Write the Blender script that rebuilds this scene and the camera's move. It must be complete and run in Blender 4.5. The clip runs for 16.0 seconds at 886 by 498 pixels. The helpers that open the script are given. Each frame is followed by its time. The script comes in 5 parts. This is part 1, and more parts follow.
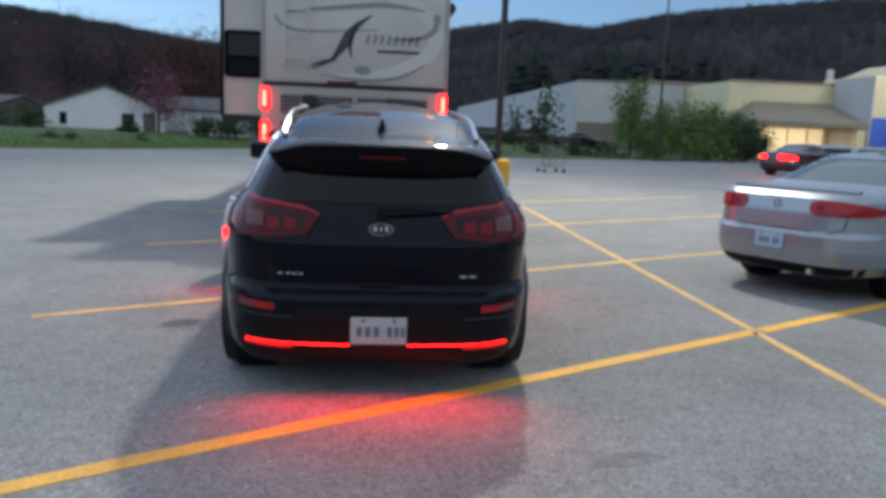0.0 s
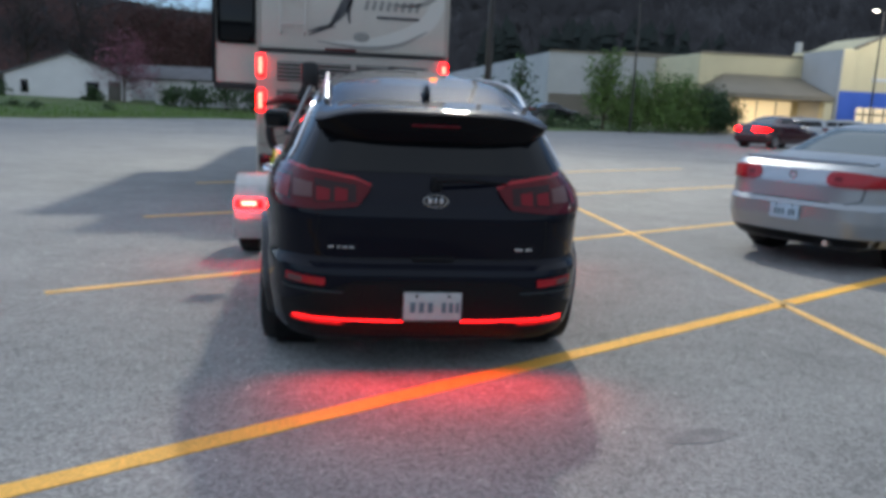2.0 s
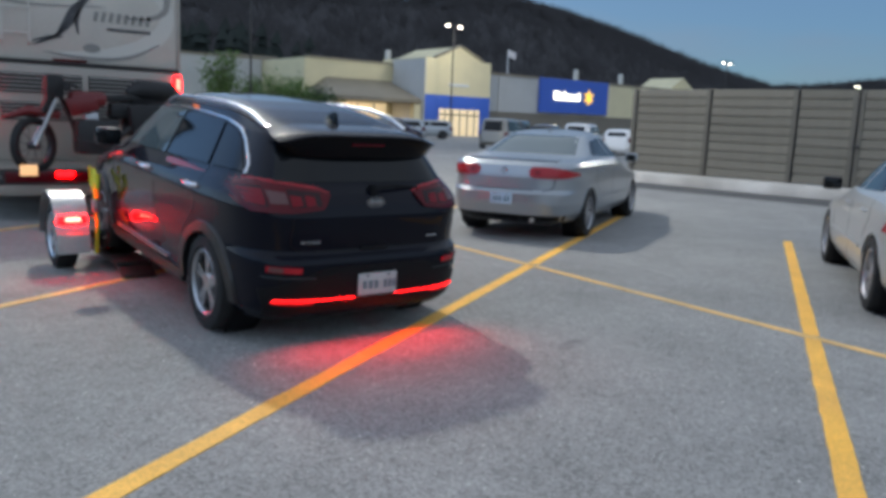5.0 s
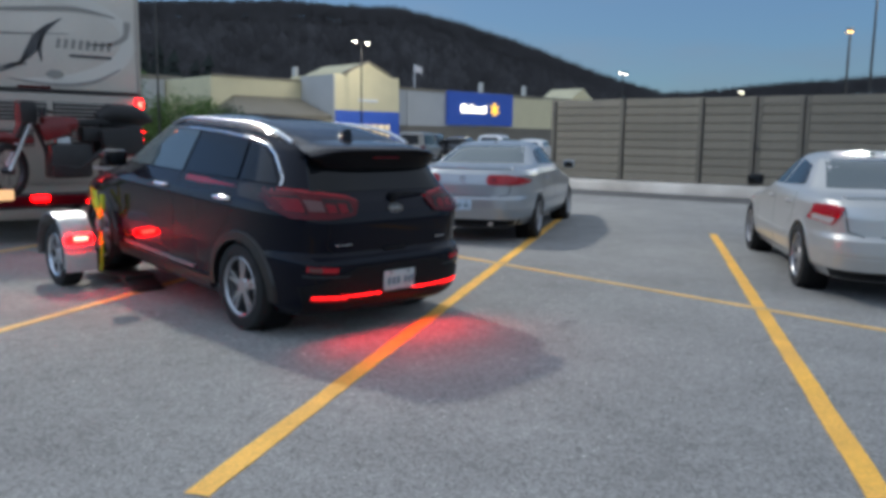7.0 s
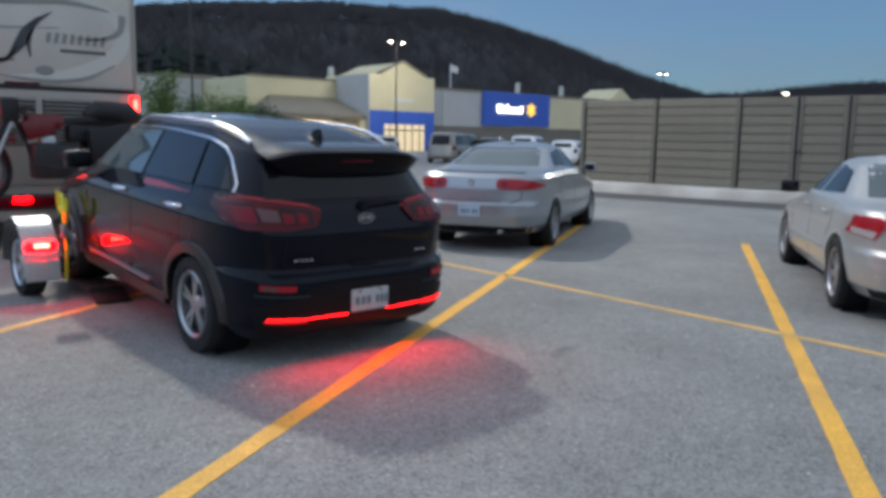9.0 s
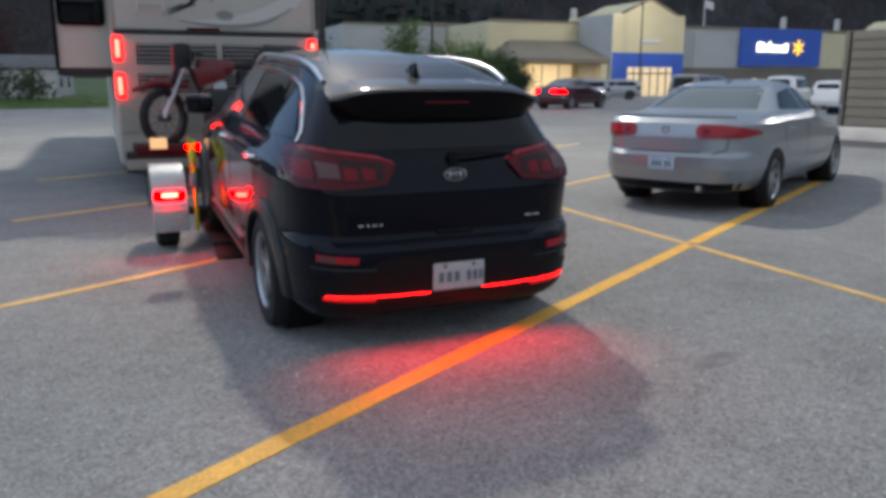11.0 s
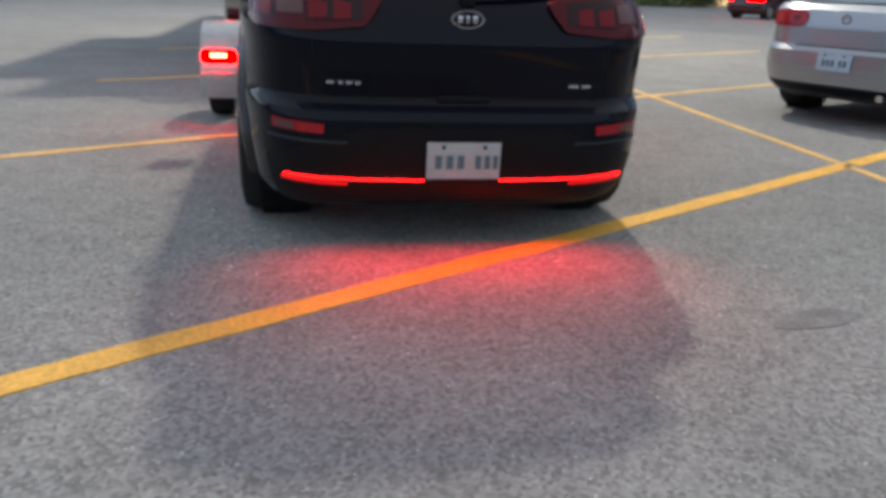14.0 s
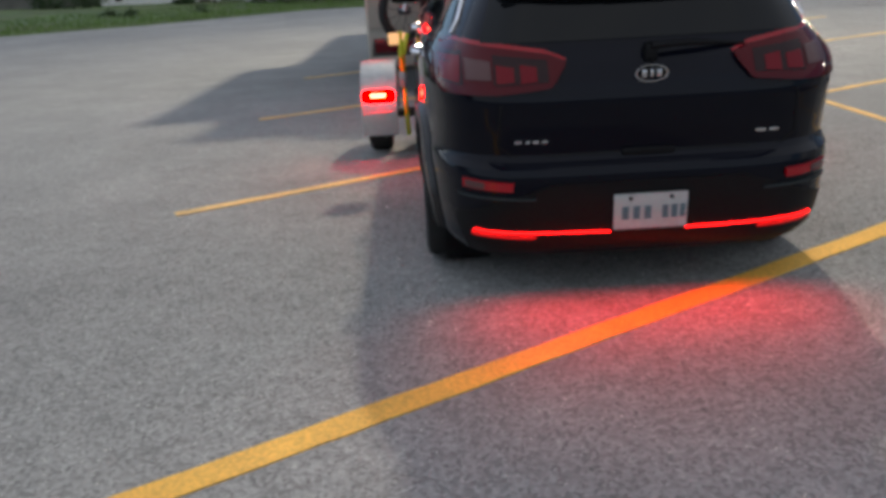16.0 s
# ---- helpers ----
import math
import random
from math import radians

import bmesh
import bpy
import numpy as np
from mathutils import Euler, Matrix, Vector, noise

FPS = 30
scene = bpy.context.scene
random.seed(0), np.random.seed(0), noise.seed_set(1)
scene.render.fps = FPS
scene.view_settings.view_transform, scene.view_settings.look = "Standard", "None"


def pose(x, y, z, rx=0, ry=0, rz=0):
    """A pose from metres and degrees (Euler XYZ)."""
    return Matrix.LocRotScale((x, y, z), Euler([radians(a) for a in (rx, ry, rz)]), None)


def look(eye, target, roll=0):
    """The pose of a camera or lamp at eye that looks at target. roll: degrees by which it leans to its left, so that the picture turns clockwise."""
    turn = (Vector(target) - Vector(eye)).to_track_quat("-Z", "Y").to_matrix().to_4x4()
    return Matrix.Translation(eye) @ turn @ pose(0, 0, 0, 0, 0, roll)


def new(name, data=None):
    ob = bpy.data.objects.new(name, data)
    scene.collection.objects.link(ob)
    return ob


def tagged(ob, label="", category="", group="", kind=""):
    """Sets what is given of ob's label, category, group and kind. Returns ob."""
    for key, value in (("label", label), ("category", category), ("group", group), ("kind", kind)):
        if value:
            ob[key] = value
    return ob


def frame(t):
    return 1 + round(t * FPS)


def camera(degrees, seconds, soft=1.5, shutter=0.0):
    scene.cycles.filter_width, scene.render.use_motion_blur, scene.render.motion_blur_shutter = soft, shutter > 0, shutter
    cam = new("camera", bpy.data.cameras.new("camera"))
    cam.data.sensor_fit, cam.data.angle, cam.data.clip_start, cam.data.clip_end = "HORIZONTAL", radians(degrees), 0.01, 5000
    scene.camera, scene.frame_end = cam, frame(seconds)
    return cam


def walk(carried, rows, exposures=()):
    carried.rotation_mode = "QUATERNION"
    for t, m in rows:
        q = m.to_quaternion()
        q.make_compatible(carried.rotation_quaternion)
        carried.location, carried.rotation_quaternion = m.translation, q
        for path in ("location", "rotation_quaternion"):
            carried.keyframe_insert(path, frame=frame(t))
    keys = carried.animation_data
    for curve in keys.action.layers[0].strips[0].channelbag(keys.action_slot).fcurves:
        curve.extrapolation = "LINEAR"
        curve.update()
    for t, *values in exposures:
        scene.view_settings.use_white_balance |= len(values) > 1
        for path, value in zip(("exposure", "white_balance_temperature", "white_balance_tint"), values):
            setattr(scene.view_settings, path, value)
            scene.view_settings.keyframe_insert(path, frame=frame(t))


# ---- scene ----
cam = camera(59.2, 16.0, soft=4.0)
PATH = [
    (0, (-0.109, -0.306, 1.501), (0.096, 1.661, 1.203), 2.3),
    (0.5, (-0.104, -0.308, 1.506), (0.096, 1.657, 1.194), 2.6),
    (1, (-0.147, -0.298, 1.492), (0.017, 1.666, 1.153), 3.3),
    (1.5, (-0.346, -0.246, 1.476), (-0.184, 1.71, 1.093), 3.0),
    (2, (-0.555, -0.097, 1.462), (-0.266, 1.848, 1.096), 2.6),
    (2.5, (-0.96, -0.048, 1.476), (-0.535, 1.875, 1.13), -0.2),
    (3, (-1.352, -0.163, 1.49), (-0.72, 1.696, 1.107), -0.9),
    (3.5, (-1.723, -0.34, 1.512), (-0.826, 1.404, 1.117), 0.5),
    (4, (-2.131, -0.413, 1.531), (-1.13, 1.279, 1.163), 1.1),
    (4.5, (-2.513, -0.578, 1.529), (-1.416, 1.055, 1.168), 2.2),
    (5, (-2.848, -0.614, 1.531), (-1.652, 0.957, 1.207), 2.4),
    (7.5, (-3.977, -0.71, 1.499), (-2.587, 0.705, 1.244), 0.2),
    (8, (-3.735, -0.725, 1.501), (-2.373, 0.729, 1.335), -1.2),
    (8.5, (-3.354, -0.631, 1.513), (-1.944, 0.774, 1.321), -1.7),
    (9, (-3.101, -0.44, 1.515), (-1.797, 1.049, 1.232), 1.0),
    (9.5, (-2.798, -0.346, 1.507), (-1.665, 1.256, 1.122), 1.2),
    (12, (-1.083, 0.496, 1.29), (-0.454, 2.343, 0.853), 1.2),
    (12.5, (-0.827, 0.74, 1.124), (-0.287, 2.587, 0.577), 1.6),
    (13, (-0.687, 0.814, 1.003), (-0.309, 2.679, 0.388), 0.0),
    (13.5, (-0.635, 0.808, 0.996), (-0.307, 2.673, 0.353), 1.3),
    (14, (-0.655, 0.779, 1.1), (-0.307, 2.639, 0.452), 2.4),
    (14.5, (-0.709, 0.763, 1.177), (-0.395, 2.635, 0.547), 3.5),
    (15, (-0.835, 0.786, 1.267), (-0.74, 2.687, 0.653), 3.2),
    (15.5, (-0.911, 0.772, 1.331), (-0.94, 2.687, 0.757), 3.1),
    (16, (-0.925, 0.774, 1.361), (-0.895, 2.664, 0.705), -3.1),
]
EXPOSURE = 0.95
walk(cam, [(t, look(eye, target, roll)) for t, eye, target, roll in PATH], [
    (0, EXPOSURE, 6500, 10), (7, EXPOSURE - 0.03, 6500, 10), (9.7, EXPOSURE - 0.05, 6600, 11), (12, EXPOSURE - 0.20, 7100, 13), (12.5, EXPOSURE - 0.22, 7200, 13),
    (13.3, EXPOSURE - 0.06, 7200, 12), (14, EXPOSURE - 0.02, 7200, 12), (15, EXPOSURE - 0.05, 7400, 13), (15.5, EXPOSURE - 0.12, 7400, 13), (16, EXPOSURE - 0.15, 7400, 13),
])

# ---- world and light ----
world = bpy.data.worlds.new("dusk")
scene.world = world
world.use_nodes = True
wn, wl = world.node_tree.nodes, world.node_tree.links
sky = wn.new("ShaderNodeTexSky")
sky.sky_type, sky.sun_disc = "NISHITA", False
sky.sun_elevation, sky.sun_rotation = radians(8.0), radians(-48)
sky.air_density, sky.dust_density, sky.ozone_density = 1.0, 0.4, 5.5
wn["Background"].inputs[1].default_value = 0.127
cloud_at = wn.new("ShaderNodeTexCoord")
cloud_map = wn.new("ShaderNodeMapping")
cloud_map.inputs["Scale"].default_value = (1.6, 1.6, 7.0)
cloud = wn.new("ShaderNodeTexNoise")
cloud.inputs["Scale"].default_value, cloud.inputs["Detail"].default_value = 1.7, 4.0
cloud_ramp = wn.new("ShaderNodeValToRGB")
cloud_ramp.color_ramp.elements[0].position, cloud_ramp.color_ramp.elements[1].position = 0.42, 0.75
cloud_ramp.color_ramp.elements[0].color, cloud_ramp.color_ramp.elements[1].color = (0.45, 0.45, 0.45, 1), (0.88, 0.88, 0.88, 1)
cloud_mix = wn.new("ShaderNodeMix")
cloud_mix.data_type = "RGBA"
wl.new(cloud_at.outputs["Generated"], cloud_map.inputs["Vector"])
wl.new(cloud_map.outputs["Vector"], cloud.inputs["Vector"])
wl.new(cloud.outputs["Fac"], cloud_ramp.inputs["Fac"])
wl.new(cloud_ramp.outputs["Color"], cloud_mix.inputs[0])
wl.new(sky.outputs["Color"], cloud_mix.inputs[6])
cloud_mix.inputs[7].default_value = (1.18, 1.52, 2.02, 1)
# the sky is brighter towards the sunset
west = wn.new("ShaderNodeVectorMath")
west.operation, west.inputs[1].default_value = "DOT_PRODUCT", (-0.88, 0.47, 0.0)
wl.new(cloud_at.outputs["Generated"], west.inputs[0])
west_range = wn.new("ShaderNodeMapRange")
west_range.inputs["From Min"].default_value, west_range.inputs["To Min"].default_value, west_range.inputs["To Max"].default_value = -1.0, 0.60, 1.42
wl.new(west.outputs["Value"], west_range.inputs["Value"])
west_mix = wn.new("ShaderNodeMix")
west_mix.data_type, west_mix.blend_type, west_mix.inputs[0].default_value = "RGBA", "MULTIPLY", 1.0
wl.new(cloud_mix.outputs[2], west_mix.inputs[6]), wl.new(west_range.outputs["Result"], west_mix.inputs[7])
wl.new(west_mix.outputs[2], wn["Background"].inputs["Color"])

glow = bpy.data.lights.new("sun", "SUN")
glow.energy, glow.angle, glow.color = 0.64, radians(150), (0.92, 0.975, 1.0)
new("sun", glow).matrix_world = look((0, 0, 60), (5, 18, 0))

LAMP_HEIGHT = 13.6


def pole_light(x, y, z, watts, colour, size=0.42):
    data = bpy.data.lights.new("pole_light", "POINT")
    data.energy, data.color, data.shadow_soft_size = watts, colour, size
    new("pole_light", data).location = (x, y, z)


# the red light strip under the rear bumper of the towed car shines on the asphalt
under = bpy.data.lights.new("strip_light", "AREA")
under.shape, under.size, under.size_y, under.spread = "RECTANGLE", 1.40, 0.02, radians(140)
under.energy, under.color = 3.8, (1.0, 0.006, 0.002)
new("strip_light", under).matrix_world = pose(-0.012, 3.858, 0.325, -38, 0, 0)


# ---- materials ----
def material(name, colour, rough=0.6, metal=0.0, coat=0.0, vary=0.0, scale=8.0, fine=0.0, bump=0.0, emit=None, power=0.0, random_value=0.0, clear=0.0, stain=None, spec=0.5, coat_ior=1.5):
    m = bpy.data.materials.new(name)
    m.use_nodes = True
    n, l = m.node_tree.nodes, m.node_tree.links
    b = n["Principled BSDF"]
    b.inputs["Base Color"].default_value = (*colour, 1)
    b.inputs["Roughness"].default_value, b.inputs["Metallic"].default_value = rough, metal
    b.inputs["Coat Weight"].default_value, b.inputs["Coat Roughness"].default_value = coat, 0.03
    b.inputs["Coat IOR"].default_value = coat_ior
    b.inputs["Transmission Weight"].default_value, b.inputs["Specular IOR Level"].default_value = clear, spec
    if emit:
        b.inputs["Emission Color"].default_value, b.inputs["Emission Strength"].default_value = (*emit, 1), power
    if not (vary or fine or bump or random_value):
        return m
    at = n.new("ShaderNodeTexCoord")

    def field(s, detail):
        f = n.new("ShaderNodeTexNoise")
        f.inputs["Scale"].default_value, f.inputs["Detail"].default_value = s, detail
        l.new(at.outputs["Object"], f.inputs["Vector"])
        return f.outputs["Fac"]

    def spread(value, low, high):
        r = n.new("ShaderNodeMapRange")
        r.inputs["From Min"].default_value, r.inputs["From Max"].default_value = 0.3, 0.7
        r.inputs["To Min"].default_value, r.inputs["To Max"].default_value = low, high
        l.new(value, r.inputs["Value"])
        return r.outputs["Result"]

    def times(a, c):
        k = n.new("ShaderNodeMath")
        k.operation = "MULTIPLY"
        l.new(a, k.inputs[0]), l.new(c, k.inputs[1])
        return k.outputs[0]

    big = field(scale, 4.0)
    value = spread(big, 1 - vary, 1 + vary)
    if fine:
        value = times(value, spread(field(scale * 23, 2.0), 1 - fine, 1 + fine))
    if random_value:
        info, geo, add = n.new("ShaderNodeObjectInfo"), n.new("ShaderNodeNewGeometry"), n.new("ShaderNodeMath")
        add.operation = "ADD"
        l.new(info.outputs["Random"], add.inputs[0]), l.new(geo.outputs["Random Per Island"], add.inputs[1])
        wrap = n.new("ShaderNodeMath")
        wrap.operation, wrap.inputs[1].default_value = "FRACT", 1.0
        l.new(add.outputs[0], wrap.inputs[0])
        r = n.new("ShaderNodeMapRange")
        r.inputs["To Min"].default_value, r.inputs["To Max"].default_value = 1 - random_value, 1 + random_value
        l.new(wrap.outputs[0], r.inputs["Value"])
        value = times(value, r.outputs["Result"])
    shade = n.new("ShaderNodeMix")
    shade.data_type, shade.blend_type = "RGBA", "MULTIPLY"
    shade.inputs[0].default_value = 1.0
    shade.inputs[6].default_value = (*colour, 1)
    if stain:
        tint = n.new("ShaderNodeMix")
        tint.data_type = "RGBA"
        tint.inputs[6].default_value, tint.inputs[7].default_value = (*colour, 1), (*stain, 1)
        l.new(spread(field(scale * 0.37, 5.0), -0.2, 0.9), tint.inputs[0])
        l.new(tint.outputs[2], shade.inputs[6])
    l.new(value, shade.inputs[7])
    l.new(shade.outputs[2], b.inputs["Base Color"])
    if bump:
        k = n.new("ShaderNodeBump")
        k.inputs["Strength"].default_value, k.inputs["Distance"].default_value = bump, 0.01
        l.new(field(scale * 30, 3.0), k.inputs["Height"])
        l.new(k.outputs["Normal"], b.inputs["Normal"])
    return m


M = {
    "line": material("yellow_line_paint", (0.93, 0.50, 0.075), 0.7, vary=0.10, scale=3, fine=0.18, bump=0.3, stain=(0.78, 0.42, 0.09)),
    "line_worn": material("worn_yellow_line_paint", (0.84, 0.50, 0.16), 0.75, vary=0.14, scale=3, fine=0.22, bump=0.3, stain=(0.60, 0.40, 0.17)),
    "white_line": material("white_line_paint", (0.5, 0.5, 0.48), 0.7, vary=0.2, scale=3, fine=0.2),
    "grass": material("lawn", (0.070, 0.125, 0.028), 0.9, vary=0.35, scale=0.6, fine=0.3, bump=0.6, stain=(0.09, 0.10, 0.035)),
    "blade": material("grass_blades", (0.075, 0.15, 0.028), 0.8, random_value=0.4),
    "black_paint": material("black_car_paint", (0.0022, 0.003, 0.008), 0.45, coat=1.0, vary=0.1, scale=2, spec=0.035, coat_ior=1.27),
    "silver_paint": material("silver_car_paint", (0.34, 0.37, 0.395), 0.34, metal=0.6, coat=0.55, vary=0.03, scale=300),
    "pewter_paint": material("light_silver_car_paint", (0.50, 0.50, 0.48), 0.34, metal=0.5, coat=0.55, vary=0.03, scale=300),
    "maroon_paint": material("dark_car_paint", (0.012, 0.012, 0.016), 0.15, coat=1.0),
    "wine_paint": material("wine_red_car_paint", (0.035, 0.006, 0.010), 0.2, coat=1.0),
    "white_paint": material("white_car_paint", (0.72, 0.72, 0.72), 0.3, coat=0.8),
    "grey_paint": material("grey_car_paint", (0.20, 0.19, 0.17), 0.3, metal=0.4, coat=0.8),
    "glass": material("tinted_glass", (0.004, 0.005, 0.006), 0.05, spec=0.3),
    # pale base has the bluish sky reflection put into its colour
    "glass_light": material("car_glass", (0.075, 0.10, 0.108), 0.03, spec=0.6),
    "trim": material("black_plastic_trim", (0.005, 0.005, 0.006), 0.5, vary=0.15, scale=20, spec=0.2),
    "cladding": material("satin_black_cladding", (0.008, 0.008, 0.009), 0.30, vary=0.1, scale=15, spec=0.6),
    "gloss_trim": material("gloss_black_trim", (0.003, 0.003, 0.004), 0.2, spec=0.12),
    "tyre": material("tyre_rubber", (0.012, 0.012, 0.012), 0.85, vary=0.2, scale=15, bump=0.2),
    "alloy": material("alloy_rim", (0.44, 0.44, 0.45), 0.35, metal=0.9),
    "dark_alloy": material("dark_rim", (0.05, 0.05, 0.055), 0.35, metal=0.5),
    "chrome": material("chrome", (0.8, 0.8, 0.82), 0.12, metal=1.0),
    "satin": material("satin_silver", (0.62, 0.63, 0.65), 0.28, metal=1.0),
    "dull_satin": material("dull_satin_trim", (0.04, 0.052, 0.058), 0.4, metal=0.6),
    "lens_red": material("red_lens", (0.085, 0.002, 0.006), 0.12, spec=0.25),
    "lens_bright": material("bright_red_lens", (0.36, 0.006, 0.014), 0.15, spec=0.5),
    "lens_mid": material("mid_red_lens", (0.17, 0.003, 0.010), 0.12, spec=0.25),
    "lens_smoke": material("smoked_lens", (0.020, 0.004, 0.006), 0.1, spec=0.3),
    "lens_pale": material("pale_clear_lens", (0.42, 0.38, 0.37), 0.15, spec=0.5),
    "lens_clear": material("clear_lens", (0.115, 0.055, 0.055), 0.15, spec=0.3),
    "lit_red": material("lit_red_lamp", (0.3, 0.01, 0.01), 0.3, emit=(1.0, 0.0003, 0.0004), power=45.0),
    "lit_dim": material("dim_red_lamp", (0.3, 0.01, 0.01), 0.3, emit=(1.0, 0.0015, 0.002), power=8.0),
    "reflector_glow": material("glowing_red_reflector", (0.3, 0.01, 0.01), 0.3, emit=(1.0, 0.008, 0.010), power=0.38),
    "lit_core": material("lit_red_lamp_core", (0.5, 0.1, 0.1), 0.3, emit=(1.0, 0.045, 0.03), power=10.0),
    "lit_hot": material("lit_red_lamp_bulb", (0.5, 0.2, 0.15), 0.3, emit=(1.0, 0.09, 0.06), power=9.0),
    "strip": material("lit_led_strip", (0.3, 0.01, 0.01), 0.3, emit=(1.0, 0.008, 0.009), power=7.0),
    # reflective plate, not a lamp: emission stands for amber light on it
    "side_glow": material("amber_glow_side_plate", (0.5, 0.3, 0.1), 0.4, emit=(1.0, 0.55, 0.28), power=0.5),
    "amber": material("lit_amber_lamp", (0.4, 0.1, 0.01), 0.3, emit=(1.0, 0.22, 0.02), power=4.0),
    "plate": material("number_plate", (0.42, 0.45, 0.45), 0.45, vary=0.08, scale=30),
    "plate_blue": material("blue_white_plate", (0.40, 0.52, 0.62), 0.45, vary=0.1, scale=30),
    "ink": material("dark_ink", (0.10, 0.16, 0.19), 0.5),
    "badge": material("silver_badge", (0.6, 0.6, 0.62), 0.25, metal=1.0),
    "rv": material("cream_rv_panel", (0.56, 0.53, 0.47), 0.35, vary=0.05, scale=1.2, fine=0.03, stain=(0.45, 0.42, 0.37)),
    "rv_low": material("beige_rv_panel", (0.36, 0.33, 0.285), 0.4, vary=0.06, scale=1.5, stain=(0.36, 0.33, 0.29)),
    "swoosh_light": material("pale_graphic", (0.58, 0.56, 0.51), 0.35),
    "swoosh_mid": material("grey_graphic", (0.26, 0.25, 0.23), 0.35),
    "swoosh_dark": material("dark_graphic", (0.06, 0.06, 0.064), 0.4),
    "black": material("dark_metal", (0.015, 0.015, 0.016), 0.5, vary=0.2, scale=6),
    "pole": material("bronze_pole_paint", (0.02, 0.018, 0.016), 0.45, vary=0.2, scale=3),
    "yellow_base": material("yellow_painted_concrete", (0.60, 0.33, 0.02), 0.7, vary=0.15, scale=4, fine=0.15, bump=0.4, stain=(0.45, 0.26, 0.04)),
    "steel": material("galvanised_steel", (0.42, 0.43, 0.44), 0.35, metal=0.9, vary=0.15, scale=12),
    "strap": material("yellow_webbing", (0.55, 0.58, 0.03), 0.7, vary=0.15, scale=40),
    "red_plastic": material("red_motorcycle_plastic", (0.15, 0.006, 0.008), 0.35, coat=0.2),
    "seat": material("black_seat", (0.01, 0.01, 0.011), 0.6),
    "fence": material("taupe_fence_slat", (0.135, 0.126, 0.104), 0.75, vary=0.10, scale=1.2, fine=0.10, random_value=0.08, stain=(0.115, 0.108, 0.092)),
    "fence_post": material("fence_post_paint", (0.105, 0.098, 0.083), 0.7, vary=0.1, scale=2),
    "concrete": material("pale_concrete", (0.60, 0.585, 0.56), 0.85, vary=0.10, scale=1.5, fine=0.12, bump=0.3, stain=(0.40, 0.38, 0.35)),
    "wall_cream": material("cream_block_wall", (0.66, 0.59, 0.38), 0.8, vary=0.05, scale=0.5, fine=0.05),
    "wall_grey": material("grey_block_wall", (0.46, 0.465, 0.46), 0.8, vary=0.06, scale=0.4, fine=0.05),
    "wall_base": material("brown_block_wall", (0.18, 0.16, 0.13), 0.8, vary=0.08, scale=0.5),
    # this blue is lightened to carry the haze of distance
    "blue_panel": material("blue_panel", (0.040, 0.115, 0.50), 0.5, vary=0.04, scale=0.4),
    "roof_metal": material("tan_metal_roof", (0.22, 0.19, 0.14), 0.6, vary=0.08, scale=0.7),
    "sign_white": material("lit_white_letters", (0.8, 0.8, 0.75), 0.4, emit=(1.0, 0.93, 0.62), power=1.6),
    "sign_gold": material("lit_yellow_star", (0.7, 0.4, 0.05), 0.4, emit=(1.0, 0.55, 0.05), power=1.0),
    "interior": material("lit_shop_interior", (0.6, 0.5, 0.35), 0.6, emit=(1.0, 0.78, 0.45), power=0.30),
    "lamp_white": material("lit_lamp_lens", (0.8, 0.8, 0.75), 0.4, emit=(1.0, 0.92, 0.75), power=14.0),
    "lamp_sodium": material("lit_sodium_lens", (0.8, 0.5, 0.2), 0.4, emit=(1.0, 0.50, 0.14), power=10.0),
    "bark": material("bark", (0.055, 0.042, 0.032), 0.9, vary=0.2, scale=6),
    "trolley": material("dull_trolley_wire", (0.09, 0.09, 0.088), 0.5, metal=0.4),
    "shed": material("weathered_shed_boards", (0.12, 0.115, 0.105), 0.85, vary=0.2, scale=1.5, fine=0.15),
    "leaf": material("spring_leaves", (0.085, 0.15, 0.035), 0.8, random_value=0.45),
    "leaf_dark": material("evergreen_leaves", (0.028, 0.060, 0.020), 0.8, random_value=0.45),
    "blossom": material("redbud_blossom", (0.20, 0.075, 0.11), 0.8, random_value=0.35),
    "twig": material("bare_twigs", (0.042, 0.040, 0.043), 0.95, random_value=0.10),
    "twig_red": material("budding_red_twigs", (0.085, 0.040, 0.036), 0.95, random_value=0.3),
    "conifer": material("dark_conifer", (0.010, 0.017, 0.014), 0.95, random_value=0.3),
    "hill": material("leaf_litter_slope", (0.043, 0.041, 0.043), 0.95, vary=0.18, scale=0.02, fine=0.3),
    "siding": material("white_siding", (0.66, 0.68, 0.70), 0.7, vary=0.05, scale=0.8),
    "siding_grey": material("grey_siding", (0.42, 0.43, 0.44), 0.7, vary=0.08, scale=0.8),
    "shingle": material("grey_shingle", (0.11, 0.11, 0.115), 0.85, vary=0.15, scale=1.5),
    "flag": material("flag_cloth", (0.65, 0.62, 0.62), 0.8),
}


